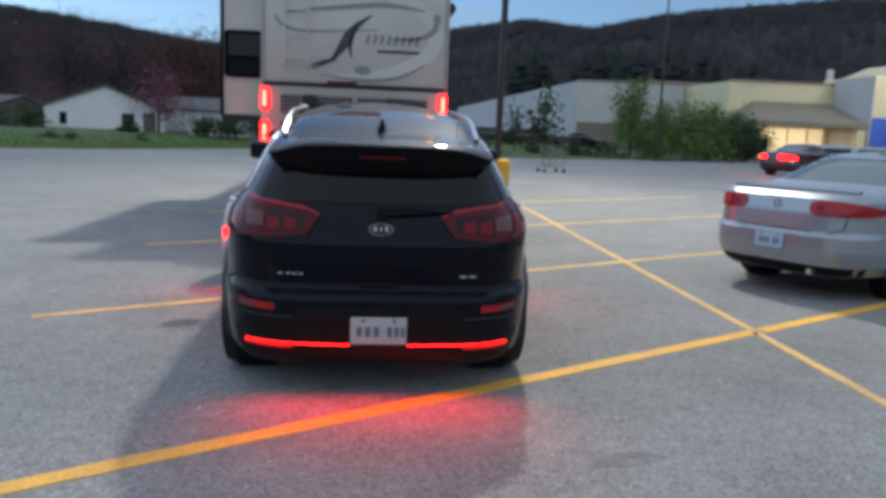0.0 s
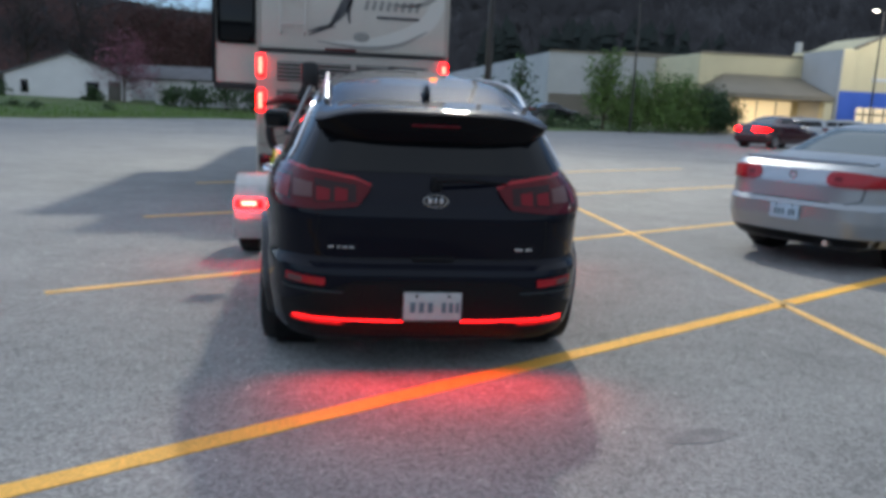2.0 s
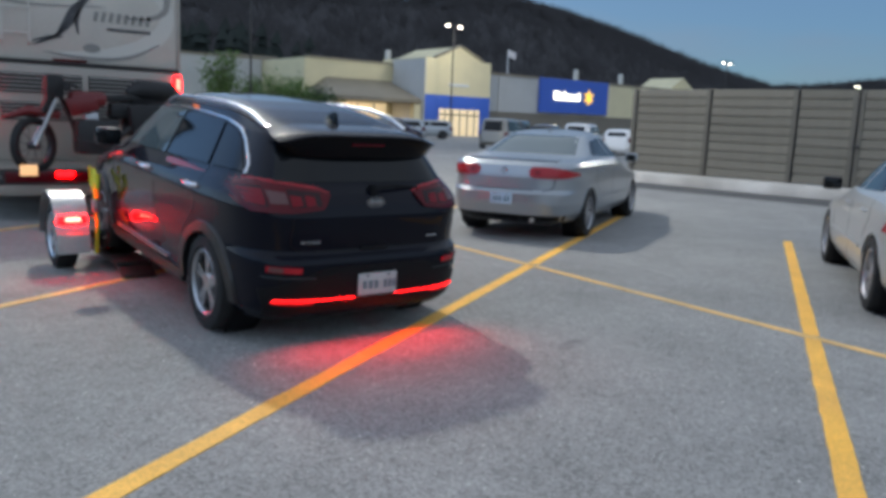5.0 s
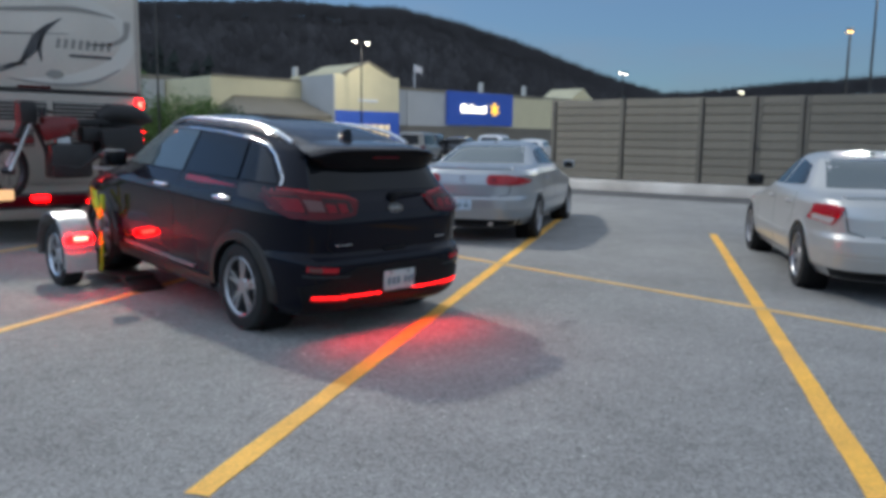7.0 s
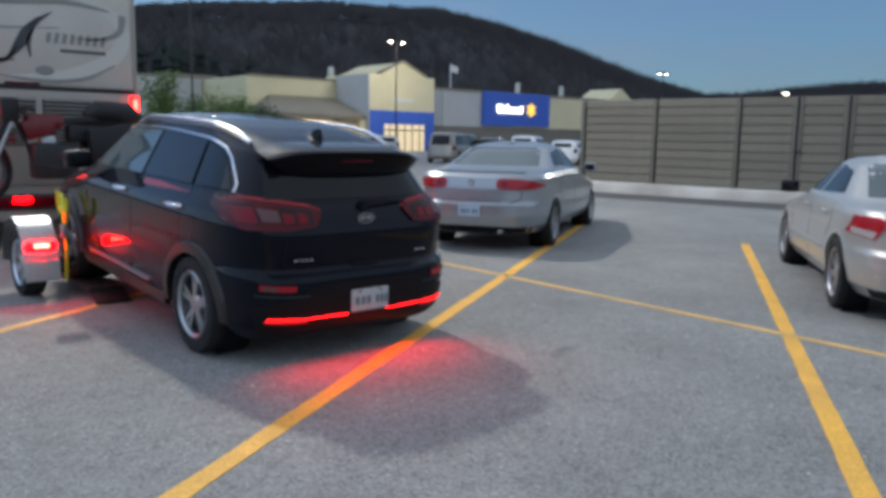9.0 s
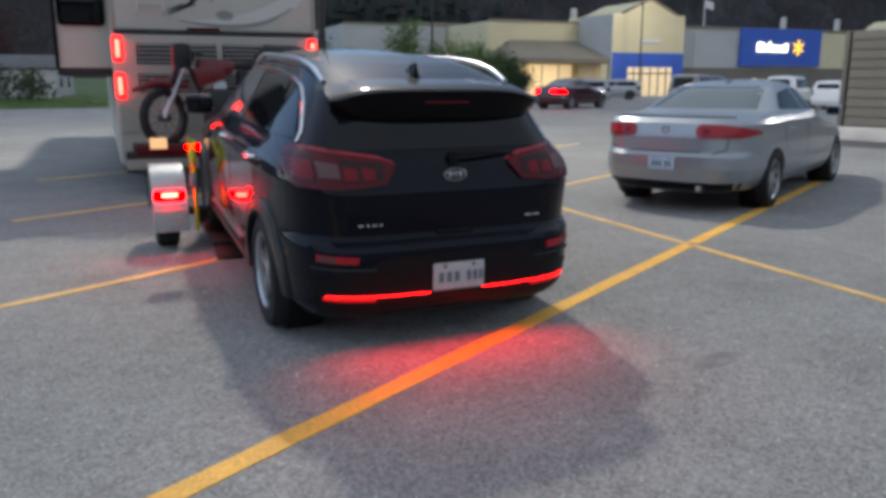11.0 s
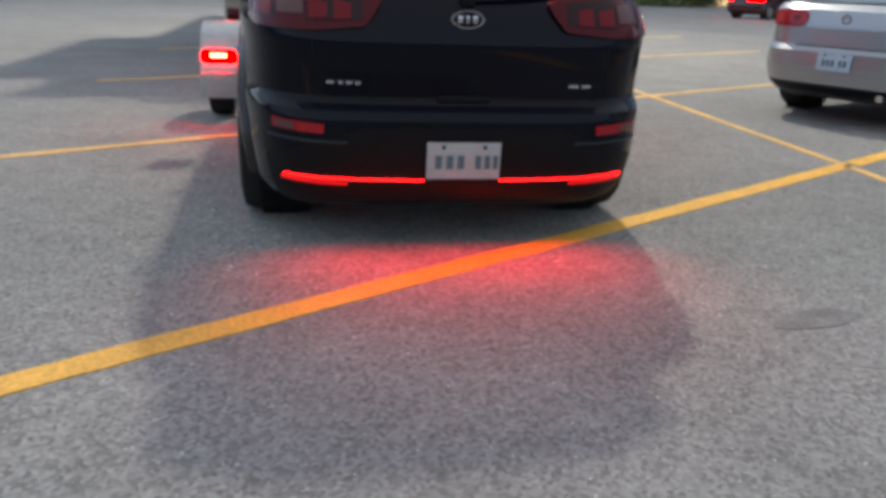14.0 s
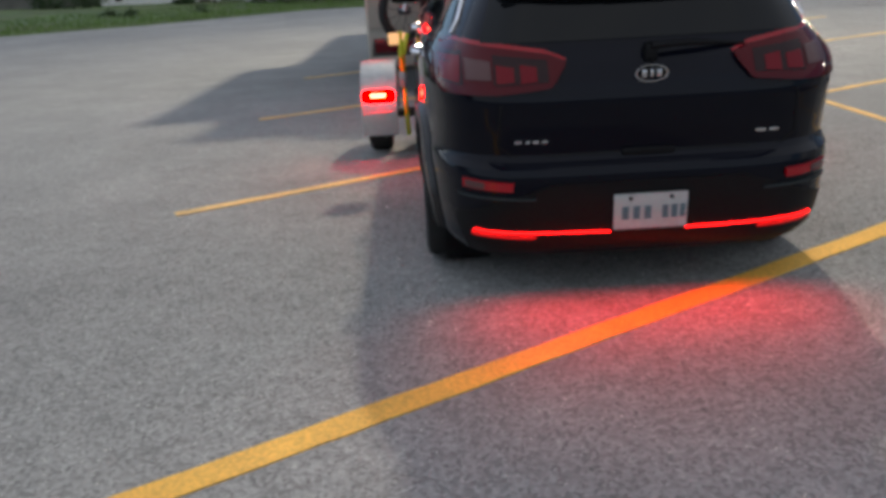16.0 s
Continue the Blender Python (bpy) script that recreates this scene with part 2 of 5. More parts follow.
def asphalt():
    m = material("worn_asphalt", (0.262, 0.26, 0.25), 0.9, vary=0.10, scale=0.35, fine=0.08, stain=(0.21, 0.212, 0.21))
    n, l = m.node_tree.nodes, m.node_tree.links
    b = n["Principled BSDF"]
    at = next(k for k in n if k.type == "TEX_COORD")
    base = b.inputs["Base Color"].links[0].from_socket
    chip = n.new("ShaderNodeTexVoronoi")
    chip.inputs["Scale"].default_value = 78
    l.new(at.outputs["Object"], chip.inputs["Vector"])
    r = n.new("ShaderNodeMapRange")
    r.inputs["To Min"].default_value, r.inputs["To Max"].default_value = 0.55, 1.46
    l.new(chip.outputs["Color"], r.inputs["Value"])
    k = n.new("ShaderNodeMix")
    k.data_type, k.blend_type, k.inputs[0].default_value = "RGBA", "MULTIPLY", 1.0
    l.new(base, k.inputs[6]), l.new(r.outputs["Result"], k.inputs[7])
    blotch = n.new("ShaderNodeTexNoise")
    blotch.inputs["Scale"].default_value, blotch.inputs["Detail"].default_value = 1.3, 6.0
    l.new(at.outputs["Object"], blotch.inputs["Vector"])
    r2 = n.new("ShaderNodeMapRange")
    r2.inputs["From Min"].default_value, r2.inputs["From Max"].default_value = 0.3, 0.75
    r2.inputs["To Min"].default_value, r2.inputs["To Max"].default_value = 0.86, 1.12
    l.new(blotch.outputs["Fac"], r2.inputs["Value"])
    k2 = n.new("ShaderNodeMix")
    k2.data_type, k2.blend_type, k2.inputs[0].default_value = "RGBA", "MULTIPLY", 1.0
    l.new(k.outputs[2], k2.inputs[6]), l.new(r2.outputs["Result"], k2.inputs[7])
    l.new(k2.outputs[2], b.inputs["Base Color"])
    bump = n.new("ShaderNodeBump")
    bump.inputs["Strength"].default_value, bump.inputs["Distance"].default_value = 0.5, 0.006
    l.new(chip.outputs["Distance"], bump.inputs["Height"]), l.new(bump.outputs["Normal"], b.inputs["Normal"])
    return m


M["asphalt"] = asphalt()
# sealed gutter asphalt, its colour darkened further for the shade below the fence
M["gutter"] = material("sealed_asphalt_with_shade", (0.085, 0.085, 0.085), 0.85, vary=0.15, scale=0.8, fine=0.12, bump=0.3)
M["grit"] = material("stone_chips", (0.48, 0.46, 0.43), 0.85, random_value=0.5)
M["oil"] = material("oil_stained_asphalt", (0.205, 0.202, 0.20), 0.8, vary=0.25, scale=6, fine=0.3, bump=0.4)


# ---- mesh helpers ----
def part(name, bm, mat, parent=None, label="", smooth=35):
    me = bpy.data.meshes.new(name)
    bmesh.ops.recalc_face_normals(bm, faces=bm.faces[:])
    bm.to_mesh(me)
    bm.free()
    me.materials.append(M[mat])
    if smooth:
        me.polygons.foreach_set("use_smooth", [True] * len(me.polygons))
        me.set_sharp_from_angle(angle=radians(smooth))
    ob = new(name, me)
    ob.parent = parent
    if label:
        ob["label"] = label
    return ob


def raw(name, verts, faces, mat, parent=None, label=""):
    me = bpy.data.meshes.new(name)
    me.from_pydata(verts, [], faces)
    me.materials.append(M[mat])
    ob = new(name, me)
    ob.parent = parent
    if label:
        ob["label"] = label
    return ob


def thing(name, m, label, category, group="", kind=""):
    ob = tagged(new(name), label, category, group, kind)
    ob.matrix_basis = m
    return ob


def box(bm, c, s, bevel=0.0, turn=None):
    made = bmesh.ops.create_cube(bm, size=1.0)["verts"]
    m = Matrix.Translation(c) @ (turn or Matrix.Identity(4)) @ Matrix.Diagonal((*s, 1))
    bmesh.ops.transform(bm, matrix=m, verts=made)
    if bevel:
        edges = list({e for v in made for e in v.link_edges})
        bmesh.ops.bevel(bm, geom=edges, offset=bevel, segments=2, profile=0.6, affect="EDGES")
    return bm


def boxed(c, s, bevel=0.0, turn=None):
    return box(bmesh.new(), c, s, bevel, turn)


def tube(bm, points, radius, sides=8, closed=False):
    pts = [Vector(p) for p in points]
    rad = radius if isinstance(radius, (list, tuple)) else [radius] * len(pts)
    rings = []
    for i, p in enumerate(pts):
        d = (pts[min(i + 1, len(pts) - 1)] - pts[max(i - 1, 0)]).normalized()
        a = d.cross(Vector((0, 0, 1)) if abs(d.z) < 0.9 else Vector((1, 0, 0))).normalized()
        b = d.cross(a)
        rings.append([bm.verts.new(p + rad[i] * (a * math.cos(k * math.tau / sides) + b * math.sin(k * math.tau / sides))) for k in range(sides)])
    for r, s in zip(rings, rings[1:]):
        for k in range(sides):
            bm.faces.new((r[k], r[(k + 1) % sides], s[(k + 1) % sides], s[k]))
    bm.faces.new(rings[0][::-1]), bm.faces.new(rings[-1])
    return bm


def tubed(points, radius, sides=8):
    return tube(bmesh.new(), points, radius, sides)


def lathe(bm, profile, segs=36, centre=(0, 0, 0)):
    """Turns (x, r) pairs round the x axis."""
    rings = [[bm.verts.new((centre[0] + x, centre[1] + r * math.cos(k * math.tau / segs), centre[2] + r * math.sin(k * math.tau / segs))) for k in range(segs)] for x, r in profile]
    for a, b in zip(rings, rings[1:]):
        for k in range(segs):
            bm.faces.new((a[k], a[(k + 1) % segs], b[(k + 1) % segs], b[k]))
    return bm


def prism(bm, outline, depth, m):
    """A flat outline (x, z) with a thickness along y, laid out by m."""
    a = [bm.verts.new(m @ Vector((x, 0, z))) for x, z in outline]
    b = [bm.verts.new(m @ Vector((x, depth, z))) for x, z in outline]
    bm.faces.new(a), bm.faces.new(b[::-1])
    for k in range(len(a)):
        bm.faces.new((a[k], b[k], b[(k + 1) % len(a)], a[(k + 1) % len(a)]))
    return bm


# ---- vehicles ----
class Body:
    """A closed shell: at each height its plan is a rounded oblong between a rear and a front line."""

    def __init__(self, rear, front, width, n=6.0):
        self.tables, self.n = (rear, front, width), n

    def at(self, z):
        r, f, w = (float(np.interp(z, [p[0] for p in t], [p[1] for p in t])) for t in self.tables)
        return (r + f) / 2, max((f - r) / 2, 0.01), w

    def side(self, y, z):
        c, h, w = self.at(z)
        return w * max(1 - min(abs((y - c) / h), 1) ** self.n, 0) ** (1 / self.n)

    def end(self, x, z, way):
        c, h, w = self.at(z)
        return c + way * h * max(1 - min(abs(x / w), 1) ** self.n, 0) ** (1 / self.n)

    def top(self, x, y):
        low, high = 0.5, self.tables[2][-1][0]
        for _ in range(24):
            mid = (low + high) / 2
            low, high = (mid, high) if self.side(y, mid) > abs(x) else (low, mid)
        return low

    def shell(self, arches, radius, step=0.035):
        zs = sorted({round(p[0], 4) for t in self.tables for p in t} | {round(v, 4) for v in np.arange(self.tables[2][0][0], self.tables[2][-1][0], step)})
        c, h, w = self.at(0.6)
        dense = np.linspace(0, math.tau, 4001)
        px = w * np.sign(np.cos(dense)) * np.abs(np.cos(dense)) ** (2 / self.n)
        py = h * np.sign(np.sin(dense)) * np.abs(np.sin(dense)) ** (2 / self.n)
        along = np.r_[0, np.cumsum(np.hypot(np.diff(px), np.diff(py)))]
        count = 300
        angle = np.interp(np.arange(count) / count * along[-1], along, dense)
        cx = np.sign(np.cos(angle)) * np.abs(np.cos(angle)) ** (2 / self.n)
        cy = np.sign(np.sin(angle)) * np.abs(np.sin(angle)) ** (2 / self.n)
        bm = bmesh.new()
        rings = []
        for z in zs:
            c, h, w = self.at(z)
            rings.append([bm.verts.new((w * a, c + h * b, z)) for a, b in zip(cx, cy)])
        for r, s in zip(rings, rings[1:]):
            for k in range(count):
                q = (r[k], r[(k + 1) % count], s[(k + 1) % count], s[k])
                m = sum((v.co for v in q), Vector()) / 4
                if abs(m.x) > 0.45 and any(math.hypot(m.y - ay, m.z - az) < radius for ay, az in arches):
                    continue
                bm.faces.new(q)
        bm.faces.new(rings[-1])
        return bm

    def patch(self, kind, low, high, nu=12, nv=6, off=0.004, thick=0.012, bm=None):
        """A plate that follows the shell between two lines. kind: left, right (y, z), rear, front (x, z), top (x, y)."""
        bm = bm or bmesh.new()

        def line(pts):
            pts = np.array(pts, float)
            s = np.r_[0, np.cumsum(np.hypot(*np.diff(pts, axis=0).T))]
            u = np.linspace(0, s[-1], nu)
            return np.c_[np.interp(u, s, pts[:, 0]), np.interp(u, s, pts[:, 1])]

        a, b = line(low), line(high)

        def put(p, d):
            if kind in ("left", "right"):
                s = -1 if kind == "left" else 1
                return (s * (self.side(p[0], p[1]) + d), p[0], p[1])
            if kind == "top":
                return (p[0], p[1], self.top(p[0], p[1]) + d)
            s = -1 if kind == "rear" else 1
            return (p[0], self.end(p[0], p[1], s) + s * d, p[1])

        grid = [[[bm.verts.new(put(a[i] * (1 - j / nv) + b[i] * j / nv, d)) for j in range(nv + 1)] for i in range(nu)] for d in (off, off - thick)]
        for g, flip in ((grid[0], 1), (grid[1], -1)):
            for i in range(nu - 1):
                for j in range(nv):
                    bm.faces.new((g[i][j], g[i + 1][j], g[i + 1][j + 1], g[i][j + 1])[::flip])
        rim = [(i, 0) for i in range(nu)] + [(nu - 1, j) for j in range(1, nv + 1)] + [(i, nv) for i in range(nu - 2, -1, -1)] + [(0, j) for j in range(nv - 1, 0, -1)]
        for (i, j), (k, q) in zip(rim, rim[1:] + rim[:1]):
            bm.faces.new((grid[0][i][j], grid[1][i][j], grid[1][k][q], grid[0][k][q]))
        return bm

    def seam(self, kind, points, wide=0.007):
        bm = bmesh.new()
        for p, q in zip(points, points[1:]):
            d = np.subtract(q, p)
            o = np.array((-d[1], d[0])) / np.hypot(*d) * wide / 2
            self.patch(kind, [p - o, q - o], [p + o, q + o], 8, 1, 0.0015, 0.004, bm)
        return bm


WHEELS = {}


def wheel(parent, x, y, z, r, mat="alloy", spokes=5, wide=0.21):
    """A wheel with its tyre and rim, the outer face away from x = 0."""
    key = (r, mat, spokes, wide)
    s = 1 if x > 0 else -1
    hub = new("wheel")
    hub.parent, hub.location = parent, (x, y, z)
    if s < 0:
        hub.rotation_euler = (0, 0, math.pi)
    if key not in WHEELS:
        h, ri = wide / 2, r * 0.68
        tyre = lathe(bmesh.new(), [(-h * 0.8, ri), (-h, ri + 0.02), (-h * 1.02, r * 0.86), (-h * 0.9, r * 0.97), (-h * 0.6, r), (h * 0.6, r), (h * 0.9, r * 0.97), (h * 1.02, r * 0.86), (h, ri + 0.02), (h * 0.8, ri)])
        barrel = lathe(bmesh.new(), [(-h * 0.8, ri), (h * 0.60, ri - 0.012), (h * 0.2, ri - 0.03), (-h * 0.1, ri - 0.05), (-h * 0.15, 0.02)])
        rim = lathe(bmesh.new(), [(h * 0.60, ri + 0.002), (h * 0.85, ri + 0.006), (h * 0.94, ri - 0.004), (h * 0.80, ri - 0.020), (h * 0.55, ri - 0.022)])
        lathe(rim, [(h * 0.55, 0.075), (h * 0.72, 0.06), (h * 0.75, 0.03), (h * 0.75, 0.001)], 20)
        for k in range(spokes):
            t = Matrix.Rotation(k * math.tau / spokes, 4, "X")
            for w in ((-0.15, 0.15) if spokes == 5 else (-0.11, 0.11)):
                u = t @ Matrix.Rotation(w, 4, "X")
                box(rim, u @ Vector((h * 0.58, 0, ri * 0.58)), (0.022, ri * (0.14 if spokes == 5 else 0.13), ri * 0.85), 0.004, u)
        WHEELS[key] = (part("tyre", tyre, "tyre", hub), part("rim", rim, mat, hub), part("rim_barrel", barrel, "dark_alloy", hub))
    else:
        for o in WHEELS[key]:
            c = o.copy()
            scene.collection.objects.link(c)
            c.parent = hub
    return hub


def ring_arch(bm, body, y, z, r, wide, s, off=0.012, low=-0.05):
    """A flare round a wheel opening."""
    a0, a1, n = -0.12, math.pi + 0.12, 28
    rows = []
    for k in range(n + 1):
        a = a0 + (a1 - a0) * k / n
        row = []
        for q, o in ((r - 0.012, -0.03), (r - 0.012, off), (r + wide, off), (r + wide + 0.012, -0.004)):
            py, pz = y + q * math.cos(a), z + q * math.sin(a)
            row.append(bm.verts.new((s * (body.side(py, max(pz, 0.2)) + o), py, pz)))
        rows.append(row)
    for p, q in zip(rows, rows[1:]):
        for k in range(3):
            bm.faces.new((p[k], p[k + 1], q[k + 1], q[k]))
    return bm


def plate_bars(parent, body, z, mat, rows):
    """A number plate with its writing as plain bars."""
    y = body.end(0, z, -1)
    p = part("number_plate", boxed((0, y - 0.018, z), (0.305, 0.008, 0.152), 0.003), mat, parent, "pale number plate with dark bars")
    for x, w in rows:
        part("bar", boxed((x, y - 0.0235, z - 0.005), (w * 0.8, 0.003, 0.056)), "ink", p)
    for x in (-0.085, 0.085):
        part("bolt", lathe(bmesh.new(), [(-0.003, 0.009), (0.003, 0.009), (0.004, 0.001)], 12, (0, 0, 0)), "black", p).matrix_basis = Matrix.Translation((x, y - 0.024, z + 0.058)) @ Matrix.Rotation(radians(-90), 4, "Z")
    return p


def hatchback():
    """The black hatchback that is towed with its front wheels on the dolly."""
    body = Body(
        [(0.20, 0.16), (0.24, 0.09), (0.30, 0.035), (0.36, 0.012), (0.46, 0.0), (0.60, 0.0), (0.640, 0.012), (0.665, 0.05), (0.688, 0.065), (0.80, 0.05), (0.90, 0.045), (0.98, 0.065), (1.05, 0.11), (1.1, 0.155), (1.38, 0.34), (1.42, 0.38), (1.4551, 0.50), (1.5019, 0.72), (1.5487, 0.98), (1.5955, 1.35), (1.6306, 2.05)],
        [(0.20, 4.26), (0.35, 4.41), (0.60, 4.44), (0.75, 4.38), (0.86, 4.24), (0.96, 3.92), (1.02, 3.66), (1.07, 3.48), (1.3, 3.16), (1.4434, 2.94), (1.5019, 2.82), (1.5487, 2.70), (1.5955, 2.48), (1.6306, 2.10)],
        [(0.20, 0.87), (0.28, 0.915), (0.45, 0.935), (0.60, 0.94), (0.75, 0.932), (0.84, 0.93), (0.95, 0.928), (1.02, 0.905), (1.1, 0.845), (1.14, 0.815), (1.3, 0.724), (1.42, 0.655), (1.4785, 0.615), (1.5253, 0.58), (1.5662, 0.51), (1.5932, 0.42), (1.6142, 0.28), (1.6306, 0.03)],
        6.0,
    )
    arches = ((0.80, 0.34), (3.56, 0.34))
    car = thing("hatchback_car", pose(-0.012, 3.88, -0.036, 3.0, 0, 0), "glossy black compact hatchback towed on a tow dolly", "car")
    part("body", body.shell(arches, 0.375, 0.02), "black_paint", car, smooth=30)
    part("underbody", boxed((0, 2.15, 0.36), (1.2, 3.9, 0.26), 0.05), "black", car)
    for s, kind in ((-1, "left"), (1, "right")):
        for y, z in arches:
            part("wheel_arch", ring_arch(bmesh.new(), body, y, z, 0.375, 0.055, s, 0.022), "cladding", car, "satin black wheel arch cladding")
            part("wheel_liner", lathe(bmesh.new(), [(-0.12, 0.37), (0.1, 0.37), (0.1, 0.05)], 28, (s * 0.72, y, z)), "trim", car)
        part("sill", body.patch(kind, [(1.25, 0.235), (3.05, 0.235)], [(1.22, 0.34), (3.08, 0.34)], 20, 3, 0.026, 0.04), "cladding", car, "satin black sill cladding")
        part("door_trim", body.patch(kind, [(1.55, 0.36), (2.9, 0.36)], [(1.5, 0.385), (2.95, 0.385)], 20, 1, 0.016, 0.03), "satin", car, "thin satin strip")
        part("window", body.patch(kind, [(1.94, 1.135), (3.20, 1.12)], [(1.98, 1.472), (2.62, 1.46), (2.98, 1.33), (3.27, 1.14)], 24, 12, 0.012, 0.02), "glass_light", car)
        part("window", body.patch(kind, [(1.02, 1.15), (1.88, 1.137)], [(1.12, 1.44), (1.92, 1.462)], 20, 12, 0.012, 0.02), "glass", car)
        part("window", body.patch(kind, [(0.50, 1.16), (0.97, 1.152)], [(0.54, 1.19), (0.70, 1.33), (0.84, 1.40), (1.06, 1.437)], 16, 12, 0.012, 0.02), "glass", car)
        line = [(0.47, 1.145), (0.49, 1.20), (0.57, 1.27), (0.68, 1.355), (0.82, 1.418), (1.1, 1.460), (1.6, 1.482), (2.1, 1.488), (2.66, 1.474), (3.02, 1.335), (3.31, 1.13)]
        part("chrome_trim", tubed([(s * (body.side(y, z) + 0.006), y, z) for y, z in line], 0.011), "chrome", car, "polished window surround")
        for pts in ([(1.9, 0.35), (1.92, 1.13)], [(3.02, 0.35), (3.10, 0.8), (3.10, 1.11)], [(1.22, 0.62), (1.0, 0.84), (0.98, 1.14)], [(1.26, 0.34), (3.0, 0.345)]):
            part("door_seam", body.seam(kind, pts), "trim", car)
        for y, z in ((1.08, 1.0), (2.16, 1.0)):
            bm = bmesh.new()
            pts = [(s * (body.side(y + d, z) + o), y + d, z + 0.004 * math.cos(d * 12)) for d, o in ((-0.10, 0.0), (-0.085, 0.03), (0, 0.042), (0.085, 0.03), (0.10, 0.0))]
            part("door_handle", tube(bm, pts, [0.013, 0.015, 0.016, 0.015, 0.013]), "chrome", car, "chrome handle")
        mirror = part("mirror", boxed((s * 1.0, 2.98, 1.16), (0.22, 0.13, 0.16), 0.05), "black_paint", car)
        part("mirror_glass", boxed((s * 1.0, 2.912, 1.16), (0.17, 0.006, 0.12), 0.002), "glass", mirror)
        rail = [(s * 0.575, y, body.top(s * 0.575, y) + 0.01 + 0.034 * min(1, (y - 0.62) / 0.22, (2.62 - y) / 0.3)) for y in np.linspace(0.62, 2.62, 26)]
        part("roof_rail", tubed(rail, 0.016), "satin", car, "satin silver roof rail")
        lamp = part("tail_lamp", body.patch("rear", [(s * 0.345, 1.036), (s * 0.40, 0.962), (s * 0.60, 0.942), (s * 0.83, 0.940), (s * 0.868, 0.980)], [(s * 0.335, 1.059), (s * 0.40, 1.083), (s * 0.58, 1.109), (s * 0.76, 1.127), (s * 0.855, 1.097)], 30, 6, 0.02, 0.04), "lens_red", car, "dark red tail lamp")
        part("lens", body.patch("rear", [(s * 0.635, 0.9985), (s * 0.735, 0.9985)], [(s * 0.635, 1.065), (s * 0.735, 1.075)], 8, 3, 0.026, 0.008), "lens_clear", lamp, "clear reversing lens")
        part("reflector_bowl", body.patch("rear", [(s * 0.41, 0.985), (s * 0.625, 0.978)], [(s * 0.41, 1.066), (s * 0.625, 1.088)], 10, 3, 0.0225, 0.004), "lens_smoke", lamp, "smoked inner lens")
        part("reflector_bowl", body.patch("rear", [(s * 0.745, 0.975), (s * 0.842, 0.985)], [(s * 0.742, 1.098), (s * 0.838, 1.08)], 8, 3, 0.0225, 0.004), "lens_smoke", lamp, "smoked inner lens")
        for x0, x1 in ((0.455, 0.520), (0.545, 0.615)):
            part("lens", body.patch("rear", [(s * x0, 0.990), (s * x1, 0.985)], [(s * x0, 1.042), (s * x1, 1.052)], 6, 3, 0.025, 0.008), "lens_mid", lamp)
        part("lens", body.patch("rear", [(s * 0.76, 0.985), (s * 0.84, 0.99)], [(s * 0.75, 1.08), (s * 0.835, 1.07)], 6, 3, 0.025, 0.008), "lens_mid", lamp)
        part("tail_lamp_rim", body.seam("rear", [(s * 0.335, 1.059), (s * 0.42, 1.092), (s * 0.58, 1.115), (s * 0.75, 1.132), (s * 0.85, 1.104), (s * 0.866, 1.05), (s * 0.862, 0.99)], 0.016), "lens_bright", lamp, "brighter red lamp edge")
        fog = part("bumper_lamp", body.patch("rear", [(s * 0.565, 0.552), (s * 0.765, 0.562)], [(s * 0.56, 0.59), (s * 0.765, 0.6)], 10, 2, 0.012, 0.03), "lens_bright", car)
        part("lens", body.patch("rear", [(s * 0.68, 0.562), (s * 0.755, 0.566)], [(s * 0.68, 0.591), (s * 0.755, 0.595)], 6, 2, 0.016, 0.008), "lens_clear", fog)
        part("bumper_trim", body.patch("rear", [(s * 0.47, 0.514), (s * 0.785, 0.522)], [(s * 0.47, 0.525), (s * 0.785, 0.533)], 12, 1, 0.015, 0.03), "dull_satin", car, "thin dark satin blade")
        # the reflector is no lamp; emission imitates the strip's light on it
        part("rear_reflector", body.patch("rear", [(s * 0.47, 0.338), (s * 0.735, 0.347)], [(s * 0.47, 0.351), (s * 0.735, 0.360)], 12, 2, 0.012, 0.02), "reflector_glow", car, "red reflector with the strip's light put in as glow")
        part("light_strip", body.patch("rear", [(s * 0.158, 0.358), (s * 0.725, 0.369)], [(s * 0.158, 0.3625), (s * 0.725, 0.3735)], 20, 1, 0.0095, 0.003), "strip", car, "glowing red light strip")
    part("rear_window", body.patch("rear", [(-0.665, 1.125), (0.665, 1.125)], [(-0.58, 1.375), (0.58, 1.375)], 24, 8), "glass", car)
    part("windscreen", body.patch("front", [(-0.70, 1.06), (0.70, 1.06)], [(-0.58, 1.45), (0.58, 1.45)], 20, 8), "glass_light", car)
    part("bumper_insert", body.patch("rear", [(-0.74, 0.215), (0.74, 0.215)], [(-0.80, 0.44), (-0.40, 0.58), (0.40, 0.58), (0.80, 0.44)], 40, 8, 0.006, 0.02), "trim", car)
    bm = bmesh.new()
    rows, ends = [], []
    for k in range(25):
        x = -0.63 + 1.26 * k / 24
        bow = 0.10 * abs(x / 0.63) ** 4
        z0 = body.top(min(max(x, -0.56), 0.56), 0.58)
        lip = 1 - 0.55 * abs(x / 0.63) ** 6
        ends.append((x, bow, z0, lip))
        rows.append([bm.verts.new(p) for p in ((x * 0.93, 0.58, z0 + 0.004 - 0.02 * bow), (x * 0.98, 0.34 + bow, z0 - 0.012 - 0.2 * bow), (x, 0.20 + bow, z0 - 0.030 - 0.3 * bow), (x, 0.185 + bow, z0 - 0.042 - 0.3 * bow), (x, 0.20 + bow, z0 - 0.050 - 0.3 * bow), (x * 0.97, 0.40 + bow, z0 - 0.050 - 0.25 * bow))])
